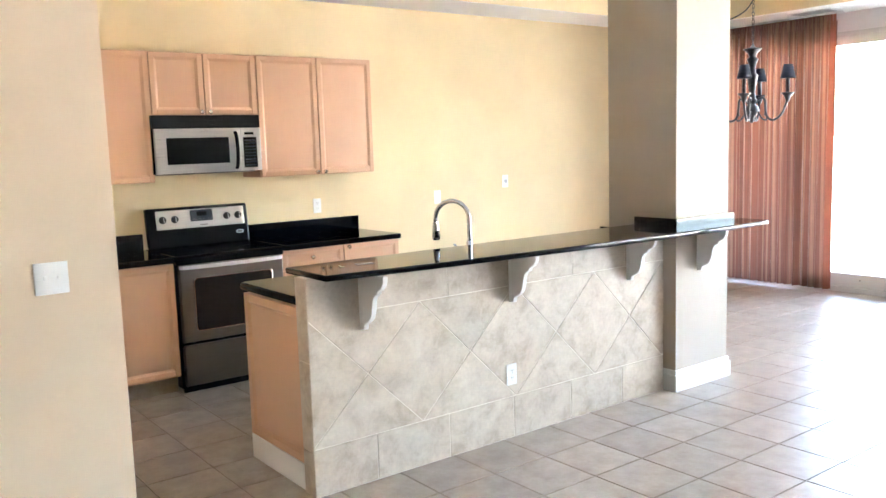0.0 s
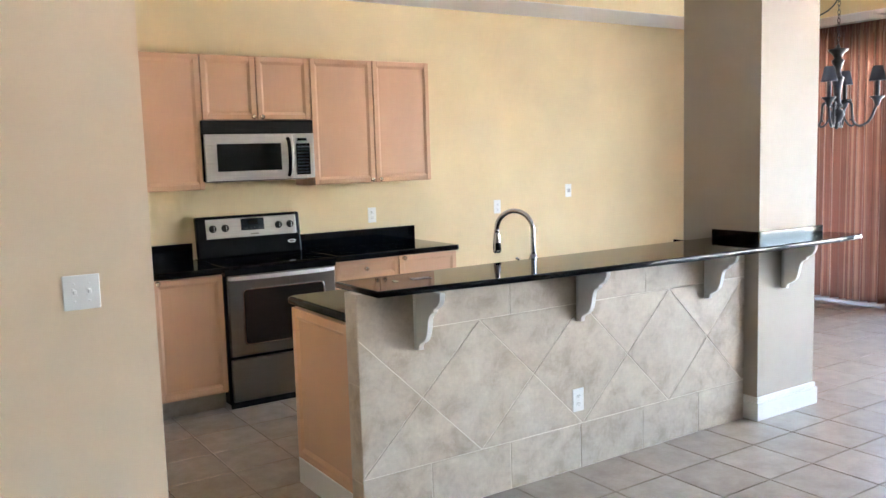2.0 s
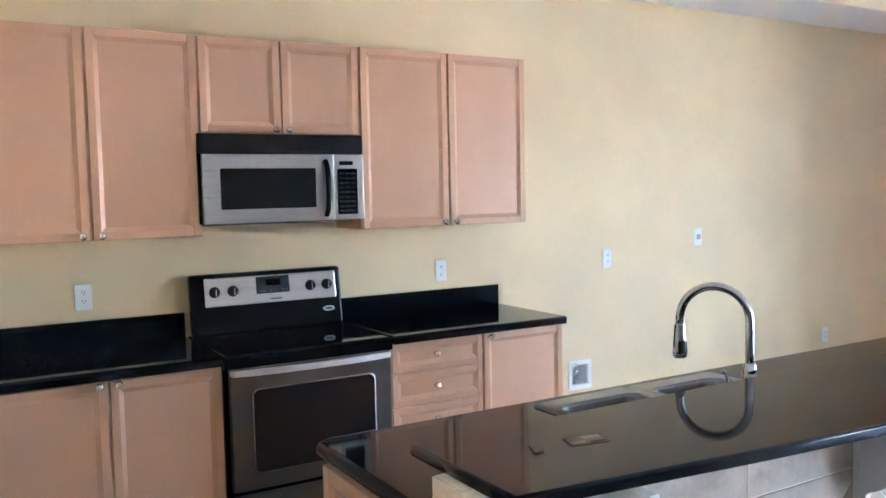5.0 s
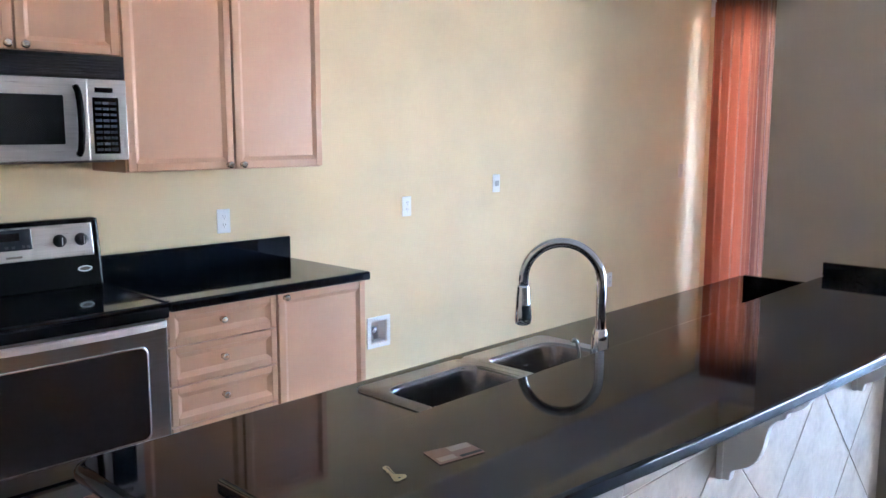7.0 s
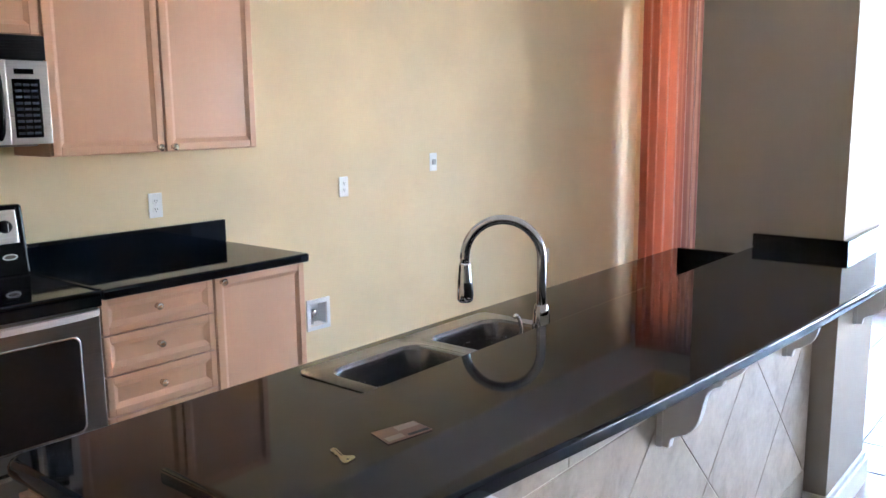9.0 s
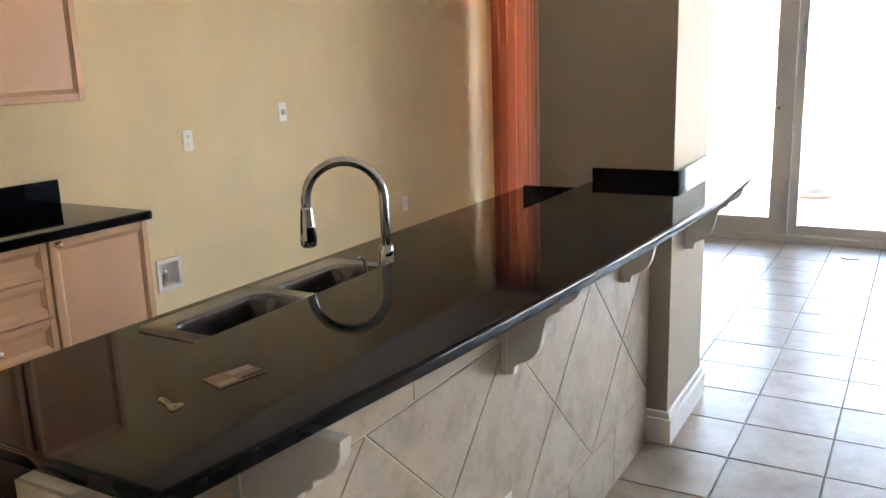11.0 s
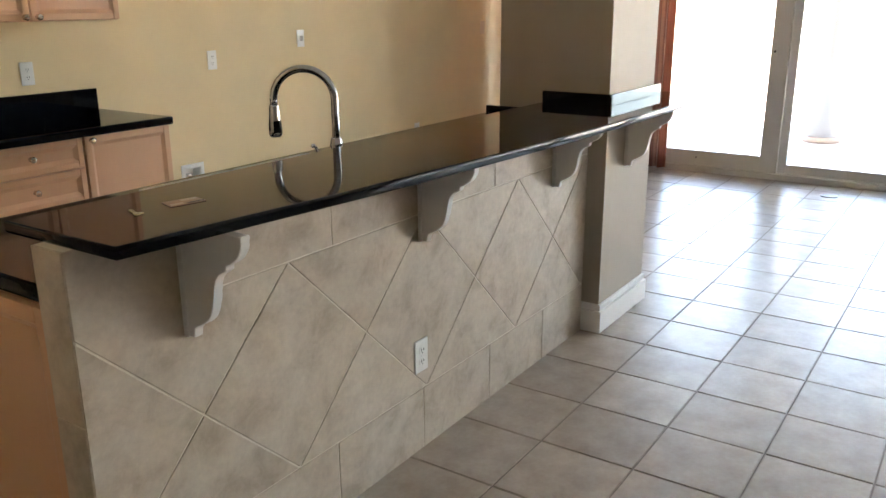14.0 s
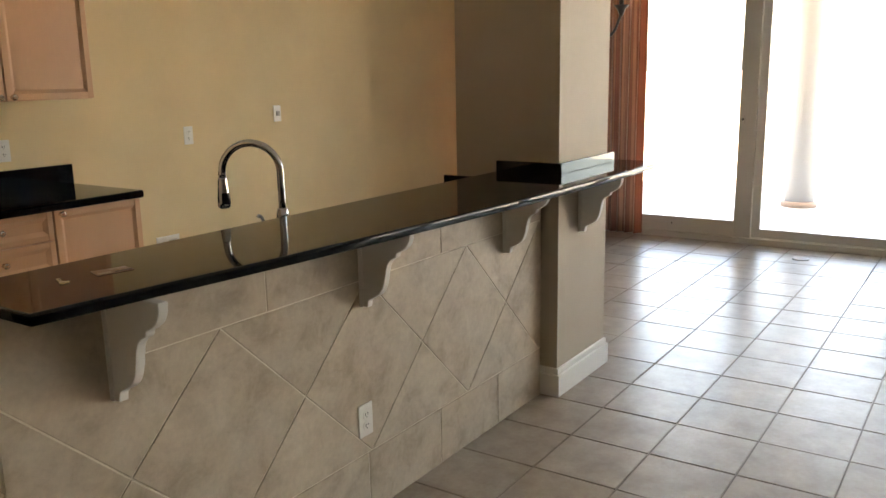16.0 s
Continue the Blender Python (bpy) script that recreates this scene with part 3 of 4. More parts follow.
def frame_door(name, u0, u1, z0, z1, face, axis, parent, sign=-1, stile=0.034, thick=0.02, slope=0.016, sink_in=0.010):
    """A framed door whose mitred inner edges slope down to a sunk flat panel, facing along -y or -x."""
    def spot(u, z, d):
        return (u, face + sign * d, z) if axis == 'y' else (face + sign * d, u, z)

    def slab(a0, a1, b0, b1, d0, d1, bev):
        lo, hi = sorted((face + sign * d0, face + sign * d1))
        return box(a0, a1, lo, hi, b0, b1, bev, 2) if axis == 'y' else box(lo, hi, a0, a1, b0, b1, bev, 2)

    def wedge(o0, o1, i1, i0):
        """One sloping side between two outer and two inner corners of the plan of the door."""
        bm = bmesh.new()
        front = [bm.verts.new(spot(*o0, thick - 0.0015)), bm.verts.new(spot(*o1, thick - 0.0015)),
                 bm.verts.new(spot(*i1, thick - sink_in + 0.0004)), bm.verts.new(spot(*i0, thick - sink_in + 0.0004))]
        back = [bm.verts.new(spot(*p, 0.0)) for p in (o0, o1, i1, i0)]
        bm.faces.new(front)
        bm.faces.new(back)
        for k in range(4):
            bm.faces.new((front[k], front[(k + 1) % 4], back[(k + 1) % 4], back[k]))
        return bm

    a0, a1, b0, b1 = u0 + stile, u1 - stile, z0 + stile, z1 - stile
    c0, c1, e0, e1 = a0 + slope, a1 - slope, b0 + slope, b1 - slope
    d = part(name, slab(c0 - 0.002, c1 + 0.002, e0 - 0.002, e1 + 0.002, 0, thick - sink_in, 0.0), MAPLE, parent)
    for p0, p1 in ((u0, a0), (a1, u1)):
        part("stile", slab(p0, p1, z0, z1, 0, thick, 0.003), MAPLE, d)
    for q0, q1 in ((z0, b0), (b1, z1)):
        part("rail", slab(a0, a1, q0, q1, 0, thick - 0.0006, 0.003), MAPLE_X, d)
    part("moulding", wedge((a0, b0), (a0, b1), (c0, e1), (c0, e0)), MAPLE, d)
    part("moulding", wedge((a1, b0), (a1, b1), (c1, e1), (c1, e0)), MAPLE, d)
    part("moulding", wedge((a0, b0), (a1, b0), (c1, e0), (c0, e0)), MAPLE_X, d)
    part("moulding", wedge((a0, b1), (a1, b1), (c1, e1), (c0, e1)), MAPLE_X, d)
    return d


def knob(x, y, z, parent):
    part("knob", lathe([(0.0105, 0), (0.007, 0.003), (0.006, 0.012), (0.013, 0.017), (0.0155, 0.022), (0.0135, 0.028), (0.006, 0.031)], (x, y, z), (0, -1, 0), 18),
         NICKEL, parent, "round brushed nickel knob")


frame_door("end_panel", 3.268, 3.858, 0.13, 0.872, 1.468, 'x', cab, -1, 0.040, 0.018)
part("end_base", box(1.450, 1.467, 3.266, 3.857, 0.0, 0.127, 0.002), TRIM, cab, "pale painted base board")

cp = bmesh.new()
RC = 0.03
END = 1.474
corner = [(END + RC - RC * math.cos(radians(a)), 3.93 - RC + RC * math.sin(radians(a))) for a in range(0, 91, 9)]
prism([(END, BB + 0.002)] + corner + [(SX0 + 0.02, 3.93), (SX0 + 0.02, BB + 0.002)], 0.876, 0.915, 0, 3, cp)
for a in ((SX1 - 0.02, PX0 - 0.003, BB + 0.002, 3.93), (SX0 + 0.02, SX1 - 0.02, BB + 0.002, SY0 + 0.02), (SX0 + 0.02, SX1 - 0.02, SY1 - 0.02, 3.93),
          (PX0 - 0.003, 4.465, PY1 + 0.003, 3.93)):
    box(a[0], a[1], a[2], a[3], 0.876, 0.915, 0, 2, cp)
bmesh.ops.remove_doubles(cp, verts=cp.verts[:], dist=0.0002)
ct = tagged(part("sink_counter", cp, GRANITE), "polished black granite counter round the double sink", "worktop")
part("edge", tube([(END, 3.268, 0.8955)] + [(px, py, 0.8955) for px, py in corner] + [(4.465, 3.93, 0.8955)], 0.0195, 12), GRANITE, ct)
part("backsplash", box(PX0 - 0.022, PX0 - 0.001, 3.394, 3.685, 0.916, 1.012, 0.002), GRANITE, ct)

# sink
sink = thing("double_sink", "stainless steel double bowl sink set in black granite", "sink", ((SX0 + SX1) / 2, (SY0 + SY1) / 2, 0.915))
BOWLS = ((2.182, 2.515, 3.54, 3.822), (2.556, 2.872, 3.54, 3.822))


def ring_between(bm, a, b):
    n = len(a)
    for i in range(n):
        bm.faces.new((a[i], a[(i + 1) % n], b[(i + 1) % n], b[i])).smooth = True


for nm, (a0, a1, b0, b1) in zip(("bowl", "bowl"), BOWLS):
    bm = bmesh.new()
    rings = []
    for inset, z, r in ((-0.004, 0.9215, 0.06), (0.0, 0.9195, 0.058), (0.004, 0.910, 0.056), (0.010, 0.80, 0.055), (0.016, 0.745, 0.05), (0.035, 0.728, 0.04), (0.09, 0.724, 0.03)):
        rings.append([bm.verts.new((px, py, z)) for px, py in rounded_rect(a0 + inset, a1 - inset, b0 + inset, b1 - inset, r, 6)])
    for r0, r1 in zip(rings, rings[1:]):
        ring_between(bm, r0, r1)
    bm.faces.new(rings[-1])
    bowl = part(nm, bm, BOWL_STEEL, sink)
    part("drain", lathe([(0.045, 0), (0.045, 0.003), (0.03, 0.002), (0.028, 0.001)], ((a0 + a1) / 2, (b0 + b1) / 2, 0.7245), steps=20), CHROME, bowl)
rimb = bmesh.new()
midx = 2.535
for side, (a0, a1, b0, b1) in enumerate(BOWLS):
    hole = rounded_rect(a0 - 0.004, a1 + 0.004, b0 - 0.004, b1 + 0.004, 0.06, 6)
    rect = rounded_rect(SX0, midx, SY0, SY1, 0.03, 6) if side == 0 else rounded_rect(midx, SX1, SY0, SY1, 0.03, 6)
    hv = [rimb.verts.new((px, py, 0.9215)) for px, py in hole]
    ov = [rimb.verts.new((px, py, 0.9200)) for px, py in rect]
    dv = [rimb.verts.new((px, py, 0.9152)) for px, py in rect]
    ring_between(rimb, hv, ov)
    ring_between(rimb, ov, dv)
part("rim", rimb, SINK_STEEL, sink)
part("divider", box(midx - 0.03, midx + 0.03, SY0 + 0.012, SY1 - 0.012, 0.916, 0.9208, 0.0), SINK_STEEL, sink)

# faucet: tall gooseneck with a pull-down head
FX, FY = 2.657, 3.500
faucet = thing("faucet", "tall chrome gooseneck kitchen faucet with pull-down spray head", "faucet", (FX, FY, 0.921))
tipx, tipy = 2.553, 3.674
dx, dy = tipx - FX, tipy - FY
span_xy = math.hypot(dx, dy)
ux, uy = dx / span_xy, dy / span_xy
rad = span_xy / 2
neck = [(FX, FY, 0.95), (FX, FY, 1.02), (FX, FY, 1.10), (FX, FY, 1.16)]
for i in range(0, 19):
    a = math.pi * i / 18
    s = rad - rad * math.cos(a)
    neck.append((FX + ux * s, FY + uy * s, 1.173 + 1.0 * rad * math.sin(a)))
neck += [(tipx, tipy, 1.17), (tipx, tipy, 1.145)]
part("base", lathe([(0.029, 0), (0.029, 0.008), (0.024, 0.014), (0.0235, 0.06), (0.0225, 0.100), (0.0185, 0.126), (0.0165, 0.129), (0.0135, 0.130)], (FX, FY, 0.921), steps=24), CHROME, faucet)
part("neck", tube(neck, 0.0128, 16), CHROME, faucet)
head = part("spray_head", lathe([(0.0135, 0.006), (0.0155, 0.004), (0.0160, 0.0), (0.0160, -0.004), (0.0178, -0.026), (0.0202, -0.054), (0.0218, -0.080), (0.0220, -0.092), (0.0205, -0.097), (0.012, -0.098)],
                                  (tipx, tipy, 1.152), steps=28), CHROME, faucet)
# black arc stands for the dark counter mirrored in the chrome head
grip = bmesh.new()
bands = []
for h, rr in ((-0.046, 0.0198), (-0.048, 0.0204), (-0.066, 0.0218), (-0.084, 0.0228), (-0.086, 0.0222)):
    bands.append([grip.verts.new((tipx + rr * math.cos(radians(q)), tipy + rr * math.sin(radians(q)), 1.152 + h)) for q in range(-150, -39, 10)])
for lo, up in zip(bands, bands[1:]):
    for q in range(len(lo) - 1):
        grip.faces.new((lo[q], lo[q + 1], up[q + 1], up[q])).smooth = True
part("button", grip, BLACK, head, "glossy black arc, counter reflection painted on the head")
part("nozzle", lathe([(0.016, 0), (0.016, -0.003)], (tipx, tipy, 1.0545), steps=20), BLACK_PLASTIC, head)
lever = thing("soap_dispenser", "small chrome lever fitting on the sink rim", "soap dispenser", (2.570, 3.509, 0.921))
part("collar", lathe([(0.014, 0), (0.014, 0.02), (0.010, 0.028)], (2.570, 3.509, 0.921), steps=16), CHROME, lever)
part("lever", tube(smooth_path([(2.574, 3.509, 0.940), (2.577, 3.508, 0.985), (2.572, 3.510, 1.020), (2.562, 3.515, 1.036), (2.556, 3.519, 1.030)], 5), 0.0052, 10), CHROME, lever)

# small things on the bar
key = thing("door_key", "brass door key lying on the black bar top", "key", (1.645, 3.19, BAR_Z))
key.scale = (0.8, 0.8, 1.0)
bow = [(1.651 + (0.0145 + 0.0025 * math.cos(3 * a + 1.2)) * math.cos(a), 3.196 + (0.0125 + 0.0025 * math.cos(3 * a + 1.2)) * math.sin(a)) for a in [2 * math.pi * i / 24 for i in range(24)]]
part("bow", prism(bow, BAR_Z + 0.0005, BAR_Z + 0.003, 0.0006, 1), BRASS, key)
part("hole", prism([(1.648 + 0.0028 * math.cos(a), 3.190 + 0.0028 * math.sin(a)) for a in [2 * math.pi * i / 10 for i in range(10)]], BAR_Z + 0.003, BAR_Z + 0.0032), SLOT, key, "dark key ring hole")
part("groove", prism([(1.6525, 3.211), (1.6545, 3.211), (1.6665, 3.243), (1.6645, 3.244)], BAR_Z + 0.0026, BAR_Z + 0.0028), SLOT, key, "dark milled groove")
part("blade", prism([(1.646, 3.205), (1.655, 3.207), (1.671, 3.244), (1.670, 3.252), (1.661, 3.251), (1.657, 3.243), (1.658, 3.236), (1.652, 3.231), (1.653, 3.223), (1.648, 3.217)], BAR_Z + 0.0005, BAR_Z + 0.0026, 0.0004, 1), BRASS, key)
card = thing("business_card", "dark printed business card lying on the bar", "card", (1.765, 3.178, BAR_Z))
cpts = [(1.729, 3.184), (1.817, 3.169), (1.826, 3.217), (1.745, 3.237)]
part("sheet", prism(cpts, BAR_Z + 0.0006, BAR_Z + 0.0018), CARD, card)


def on_card(u0, u1, v0, v1):
    o, e, f = Vector(cpts[0]), Vector(cpts[1]) - Vector(cpts[0]), Vector(cpts[3]) - Vector(cpts[0])
    return [tuple(o + e * u + f * v) for u, v in ((u0, v0), (u1, v0), (u1, v1), (u0, v1))]


part("print", prism(on_card(0.05, 0.42, 0.10, 0.38), BAR_Z + 0.0018, BAR_Z + 0.0021), CARD_PALE, card)
part("print", prism(on_card(0.5, 0.97, 0.06, 0.2), BAR_Z + 0.0018, BAR_Z + 0.0021), SLOT, card)
part("print", prism(on_card(0.45, 0.92, 0.55, 0.88), BAR_Z + 0.0018, BAR_Z + 0.0021), CARD_PALE, card)


# ---- kitchen run along the yellow wall ----
def upper_cabinet(x0, x1, z0, z1, doors, label, knobs):
    """Wall cabinet with framed doors."""
    c = thing("wall_cabinet", label, "cabinet", ((x0 + x1) / 2, Y1, z0))
    yf = 5.532
    part("body", box(x0, x1, yf, Y1 - 0.002, z0, z1, 0.003), MAPLE, c)
    for (d0, d1), k in zip(doors, knobs):
        d = frame_door("door", d0, d1, z0 + 0.004, z1 - 0.004, yf - 0.001, 'y', c)
        if k:
            knob(k, yf - 0.021, z0 + 0.021, d)
    return c


upper_cabinet(0.634, 1.592, 1.397, 2.265, ((0.640, 1.138), (1.150, 1.590)), "pale maple wall cabinet with two framed doors", (1.108, 1.181))
upper_cabinet(1.595, 2.356, 1.845, 2.265, ((1.600, 1.962), (1.972, 2.350)), "short pale maple wall cabinet above the microwave", (1.938, 1.998))
upper_cabinet(2.359, 3.330, 1.395, 2.268, ((2.364, 2.843), (2.853, 3.326)), "tall pale maple wall cabinet with two framed doors", (2.814, 2.881))

BFACE = 5.255


def base_cabinet(x0, x1, label):
    c = thing("base_cabinet", label, "cabinet", ((x0 + x1) / 2, Y1, 0))
    part("body", box(x0, x1, BFACE, Y1 - 0.002, 0.115, 0.877, 0.003), MAPLE, c)
    part("toe_kick", box(x0, x1, BFACE + 0.06, BFACE + 0.075, 0.0, 0.114, 0.002), FLOOR_TILE, c, "tiled toe kick")
    return c


bl = base_cabinet(0.634, 1.578, "pale maple base cabinet with two framed doors")
d = frame_door("door", 0.640, 1.134, 0.13, 0.870, BFACE - 0.001, 'y', bl)
knob(1.104, BFACE - 0.021, 0.858, d)
d = frame_door("door", 1.144, 1.574, 0.13, 0.870, BFACE - 0.001, 'y', bl)
knob(1.174, BFACE - 0.021, 0.858, d)
br = base_cabinet(2.352, 3.350, "pale maple base cabinet with drawers and one door")
for z0, z1 in ((0.738, 0.876), (0.578, 0.731), (0.418, 0.571), (0.13, 0.409)):
    d = frame_door("drawer", 2.357, 2.848, z0, z1, BFACE - 0.001, 'y', br, -1, 0.028, 0.02, 0.019, 0.012)
    knob(2.594, BFACE - 0.009, (z0 + z1) / 2 + 0.003, d)
d = frame_door("door", 2.860, 3.346, 0.13, 0.876, BFACE - 0.001, 'y', br)
knob(2.893, BFACE - 0.021, 0.857, d)


def counter(x0, x1, label):
    c = thing("worktop", label, "worktop", ((x0 + x1) / 2, 5.5, 0.880))
    part("slab", box(x0, x1, 5.195, Y1 - 0.002, 0.880, 0.920, 0.010, 3), GRANITE, c)
    part("backsplash", box(x0, x1 - 0.002, Y1 - 0.024, Y1 - 0.003, 0.9202, 1.030, 0.002), GRANITE, c)


counter(0.634, 1.574, "polished black granite worktop with a short backsplash")
counter(2.349, 3.350, "polished black granite worktop with a short backsplash")

# range
def lean_back(bm, slope=0.13):
    for v in bm.verts:
        v.co.y += slope * (v.co.z - 0.92)
    return bm


rng = thing("range", "stainless steel electric range with black glass top", "range", (1.962, 5.5, 0))
R0, R1, RF = 1.580, 2.345, 5.205
part("body", box(R0, R1, RF + 0.03, 5.80, 0.03, 0.903, 0.004), BLACK, rng)
part("cooktop", box(R0 - 0.002, R1 + 0.002, RF - 0.005, 5.80, 0.904, 0.922, 0.006, 3), BLACK_GLASS, rng)
part("side_lip", box(R1 - 0.014, R1 + 0.003, RF - 0.004, 5.735, 0.9222, 0.927, 0.002), BLACK, rng)
part("front_trim", box(R0, R1, RF - 0.006, RF + 0.03, 0.862, 0.903, 0.004), BLACK, rng)
panel = part("control_panel", lean_back(box(R0 + 0.008, R1 - 0.004, 5.735, 5.79, 0.922, 1.203, 0.012, 3)), BLACK, rng)
part("fascia", lean_back(box(R0 + 0.072, R1 - 0.036, 5.727, 5.737, 1.052, 1.184, 0.004)), STEEL, panel, "brushed steel fascia")
dp = part("display", lean_back(box(1.898, 2.066, 5.722, 5.728, 1.097, 1.178, 0.003)), DISPLAY, panel)
part("readout", lean_back(box(1.946, 2.020, 5.7205, 5.722, 1.135, 1.165, 0.0005)), BLACK_GLASS, dp)
for xx in (1.922, 1.938, 1.970, 1.995, 2.032, 2.050):
    part("button", lean_back(box(xx - 0.006, xx + 0.006, 5.7205, 5.722, 1.105, 1.115, 0.0005)), KEYPAD, dp)
for xx in (1.697, 1.784, 2.172, 2.259):
    k = part("control_knob", lathe([(0.026, 0), (0.026, 0.006), (0.022, 0.008), (0.020, 0.026), (0.012, 0.028)], (xx, 5.753, 1.120), (0, -1, 0.13), 22), BLACK_PLASTIC, panel)
    part("grip", box(xx - 0.004, xx + 0.004, 5.721, 5.729, 1.102, 1.138, 0.002), BLACK_PLASTIC, k)
    part("pointer", box(xx - 0.0012, xx + 0.0012, 5.7198, 5.7212, 1.104, 1.136, 0.0003), BRIGHT_STEEL, k, "pale pointer line")
bdg = part("badge", lathe([(0.030, 0), (0.030, 0.002)], (0, 0, 0), (0, -1, 0), 24), BRIGHT_STEEL, panel, "oval steel badge")
bdg.matrix_basis = Matrix.Translation((2.266, 5.7445, 0.998)) @ Matrix.Diagonal((1, 1, 0.42, 1))
inset = part("inset", lathe([(0.022, 0), (0.022, 0.001)], (0, 0, 0), (0, -1, 0), 24), DARK_STEEL, panel)
inset.matrix_basis = Matrix.Translation((2.266, 5.7423, 0.998)) @ Matrix.Diagonal((1, 1, 0.34, 1))
part("lettering", lean_back(box(1.965, 2.025, 5.7255, 5.727, 1.066, 1.074, 0.0004)), DARK_STEEL, panel)
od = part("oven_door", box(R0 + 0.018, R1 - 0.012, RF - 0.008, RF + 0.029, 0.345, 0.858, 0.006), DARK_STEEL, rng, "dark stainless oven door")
hb = prism([(R0 + 0.015, RF - 0.012)] + [(R0 + 0.03 + (R1 - R0 - 0.06) * i / 10, RF - 0.035 - 0.03 * math.sin(math.pi * i / 10)) for i in range(11)]
           + [(R1 - 0.015, RF - 0.012)] + [(R1 - 0.03 - (R1 - R0 - 0.06) * i / 10, RF - 0.018 - 0.022 * math.sin(math.pi * i / 10)) for i in range(11)], 0.834, 0.858, 0.004, 2)
part("handle", hb, BRIGHT_STEEL, od, "bowed bright steel handle")


def upright_plate(x0, x1, z0, z1, r, y0, y1, bev=0.002):
    """A rounded plate standing parallel to the yellow wall."""
    bm = prism(rounded_rect(x0, x1, z0, z1, r, 5), 0, y1 - y0, bev, 2)
    for v in bm.verts:
        v.co = Vector((v.co.x, y0 + v.co.z, v.co.y))
    return bm


part("window_trim", upright_plate(1.684, 2.252, 0.410, 0.774, 0.032, RF - 0.0135, RF - 0.0085, 0.004), TRIM_STEEL, od, "thin steel trim round the oven window")
part("window", upright_plate(1.692, 2.244, 0.418, 0.766, 0.026, RF - 0.0150, RF - 0.0130, 0.0006), OVEN_GLASS, od)
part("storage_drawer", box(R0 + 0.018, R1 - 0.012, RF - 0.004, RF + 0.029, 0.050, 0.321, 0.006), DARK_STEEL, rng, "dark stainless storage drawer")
part("kick", box(R0 + 0.01, R1 - 0.01, RF + 0.03, RF + 0.05, 0.0, 0.05, 0.002), BLACK, rng)

# microwave
mw = thing("microwave", "stainless steel over-range microwave with black vent", "microwave", (1.96, 5.6, 1.447))
M0, M1, MF = 1.578, 2.347, 5.468
part("body", box(M0, M1, MF + 0.025, Y1 - 0.003, 1.449, 1.842, 0.004), BLACK, mw)
vg = part("vent_grille", box(M0, M1, MF + 0.004, MF + 0.024, 1.755, 1.842, 0.004), BLACK_PLASTIC, mw, "black louvred vent")
for i in range(6):
    part("louvre", box(M0 + 0.02, M1 - 0.02, MF, MF + 0.006, 1.766 + i * 0.0115, 1.7705 + i * 0.0115, 0.001), BLACK_PLASTIC, vg)
dr = part("door", box(M0 + 0.012, 2.1965, MF, MF + 0.024, 1.450, 1.752, 0.002), STEEL, mw, "brushed steel door")
part("window", upright_plate(1.665, 2.106, 1.511, 1.690, 0.006, MF - 0.0025, MF - 0.0005, 0.0006), BLACK_GLASS, dr)
hp = smooth_path([(2.154, MF - 0.002, 1.722), (2.154, MF - 0.022, 1.700), (2.154, MF - 0.033, 1.65), (2.154, MF - 0.036, 1.598), (2.154, MF - 0.033, 1.545), (2.154, MF - 0.022, 1.495), (2.154, MF - 0.002, 1.473)], 4)
part("handle", tube(hp, 0.0125, 12), BLACK, dr, "bowed black handle")
cpn = part("control_panel", box(2.198, M1, MF, MF + 0.024, 1.450, 1.752, 0.002), STEEL, mw, "brushed steel control panel")
part("display", box(2.224, 2.294, MF - 0.002, MF + 0.002, 1.703, 1.722, 0.001), BLACK_GLASS, cpn)
kp = part("keypad", upright_plate(2.213, 2.314, 1.474, 1.686, 0.004, MF - 0.002, MF - 0.0005, 0.0005), BLACK_GLASS, cpn)
for r in range(9):
    for c in range(3):
        part("touch_key", box(2.222 + c * 0.029, 2.246 + c * 0.029, MF - 0.0032, MF - 0.0019, 1.485 + r * 0.0218, 1.495 + r * 0.0218, 0.0003), KEYPAD, kp)
part("underside", box(M0 + 0.03, M1 - 0.03, MF + 0.06, Y1 - 0.05, 1.440, 1.449, 0.002), DARK_STEEL, mw)


# ---- wall plates ----
def screw(at, axis, parent):
    part("screw", lathe([(0.0035, 0), (0.0035, 0.0008), (0.002, 0.0012)], at, axis, 10), PLATE, parent)


def outlet(x, y, z, label="white duplex outlet on the yellow wall", mat=None):
    """Duplex outlet on a wall that faces -y, centred at x, z."""
    o = thing("wall_outlet", label, "outlet", (x, y, z))
    pl = part("plate", box(x - 0.036, x + 0.036, y - 0.006, y - 0.0005, z - 0.058, z + 0.058, 0.003), mat or PLATE, o)
    for dz in (-0.02, 0.02):
        rc = part("receptacle", upright_plate(x - 0.017, x + 0.017, z + dz - 0.0145, z + dz + 0.0145, 0.011, y - 0.0085, y - 0.006, 0.0008), mat or PLATE, pl)
        for sx, h in ((-0.006, 0.005), (0.006, 0.004)):
            part("slot", box(x + sx - 0.0012, x + sx + 0.0012, y - 0.0092, y - 0.0084, z + dz - h + 0.003, z + dz + h + 0.003, 0), SLOT, rc)
        part("slot", lathe([(0.0022, 0), (0.0022, 0.0007)], (x, y - 0.0085, z + dz - 0.008), (0, -1, 0), 10), SLOT, rc)
    screw((x, y - 0.006, z), (0, -1, 0), pl)
    return o


outlet(1.140, Y1, 1.136)
outlet(2.978, Y1, 1.133)
outlet(4.192, Y1, 1.128)
outlet(6.387, Y1, 0.412, "white duplex outlet low on the yellow wall")
outlet(0.112, 3.10, 0.367, "white duplex outlet low on the near wall corner")
outlet(2.642, 3.158, 0.353, "white duplex outlet in the tiled half wall")

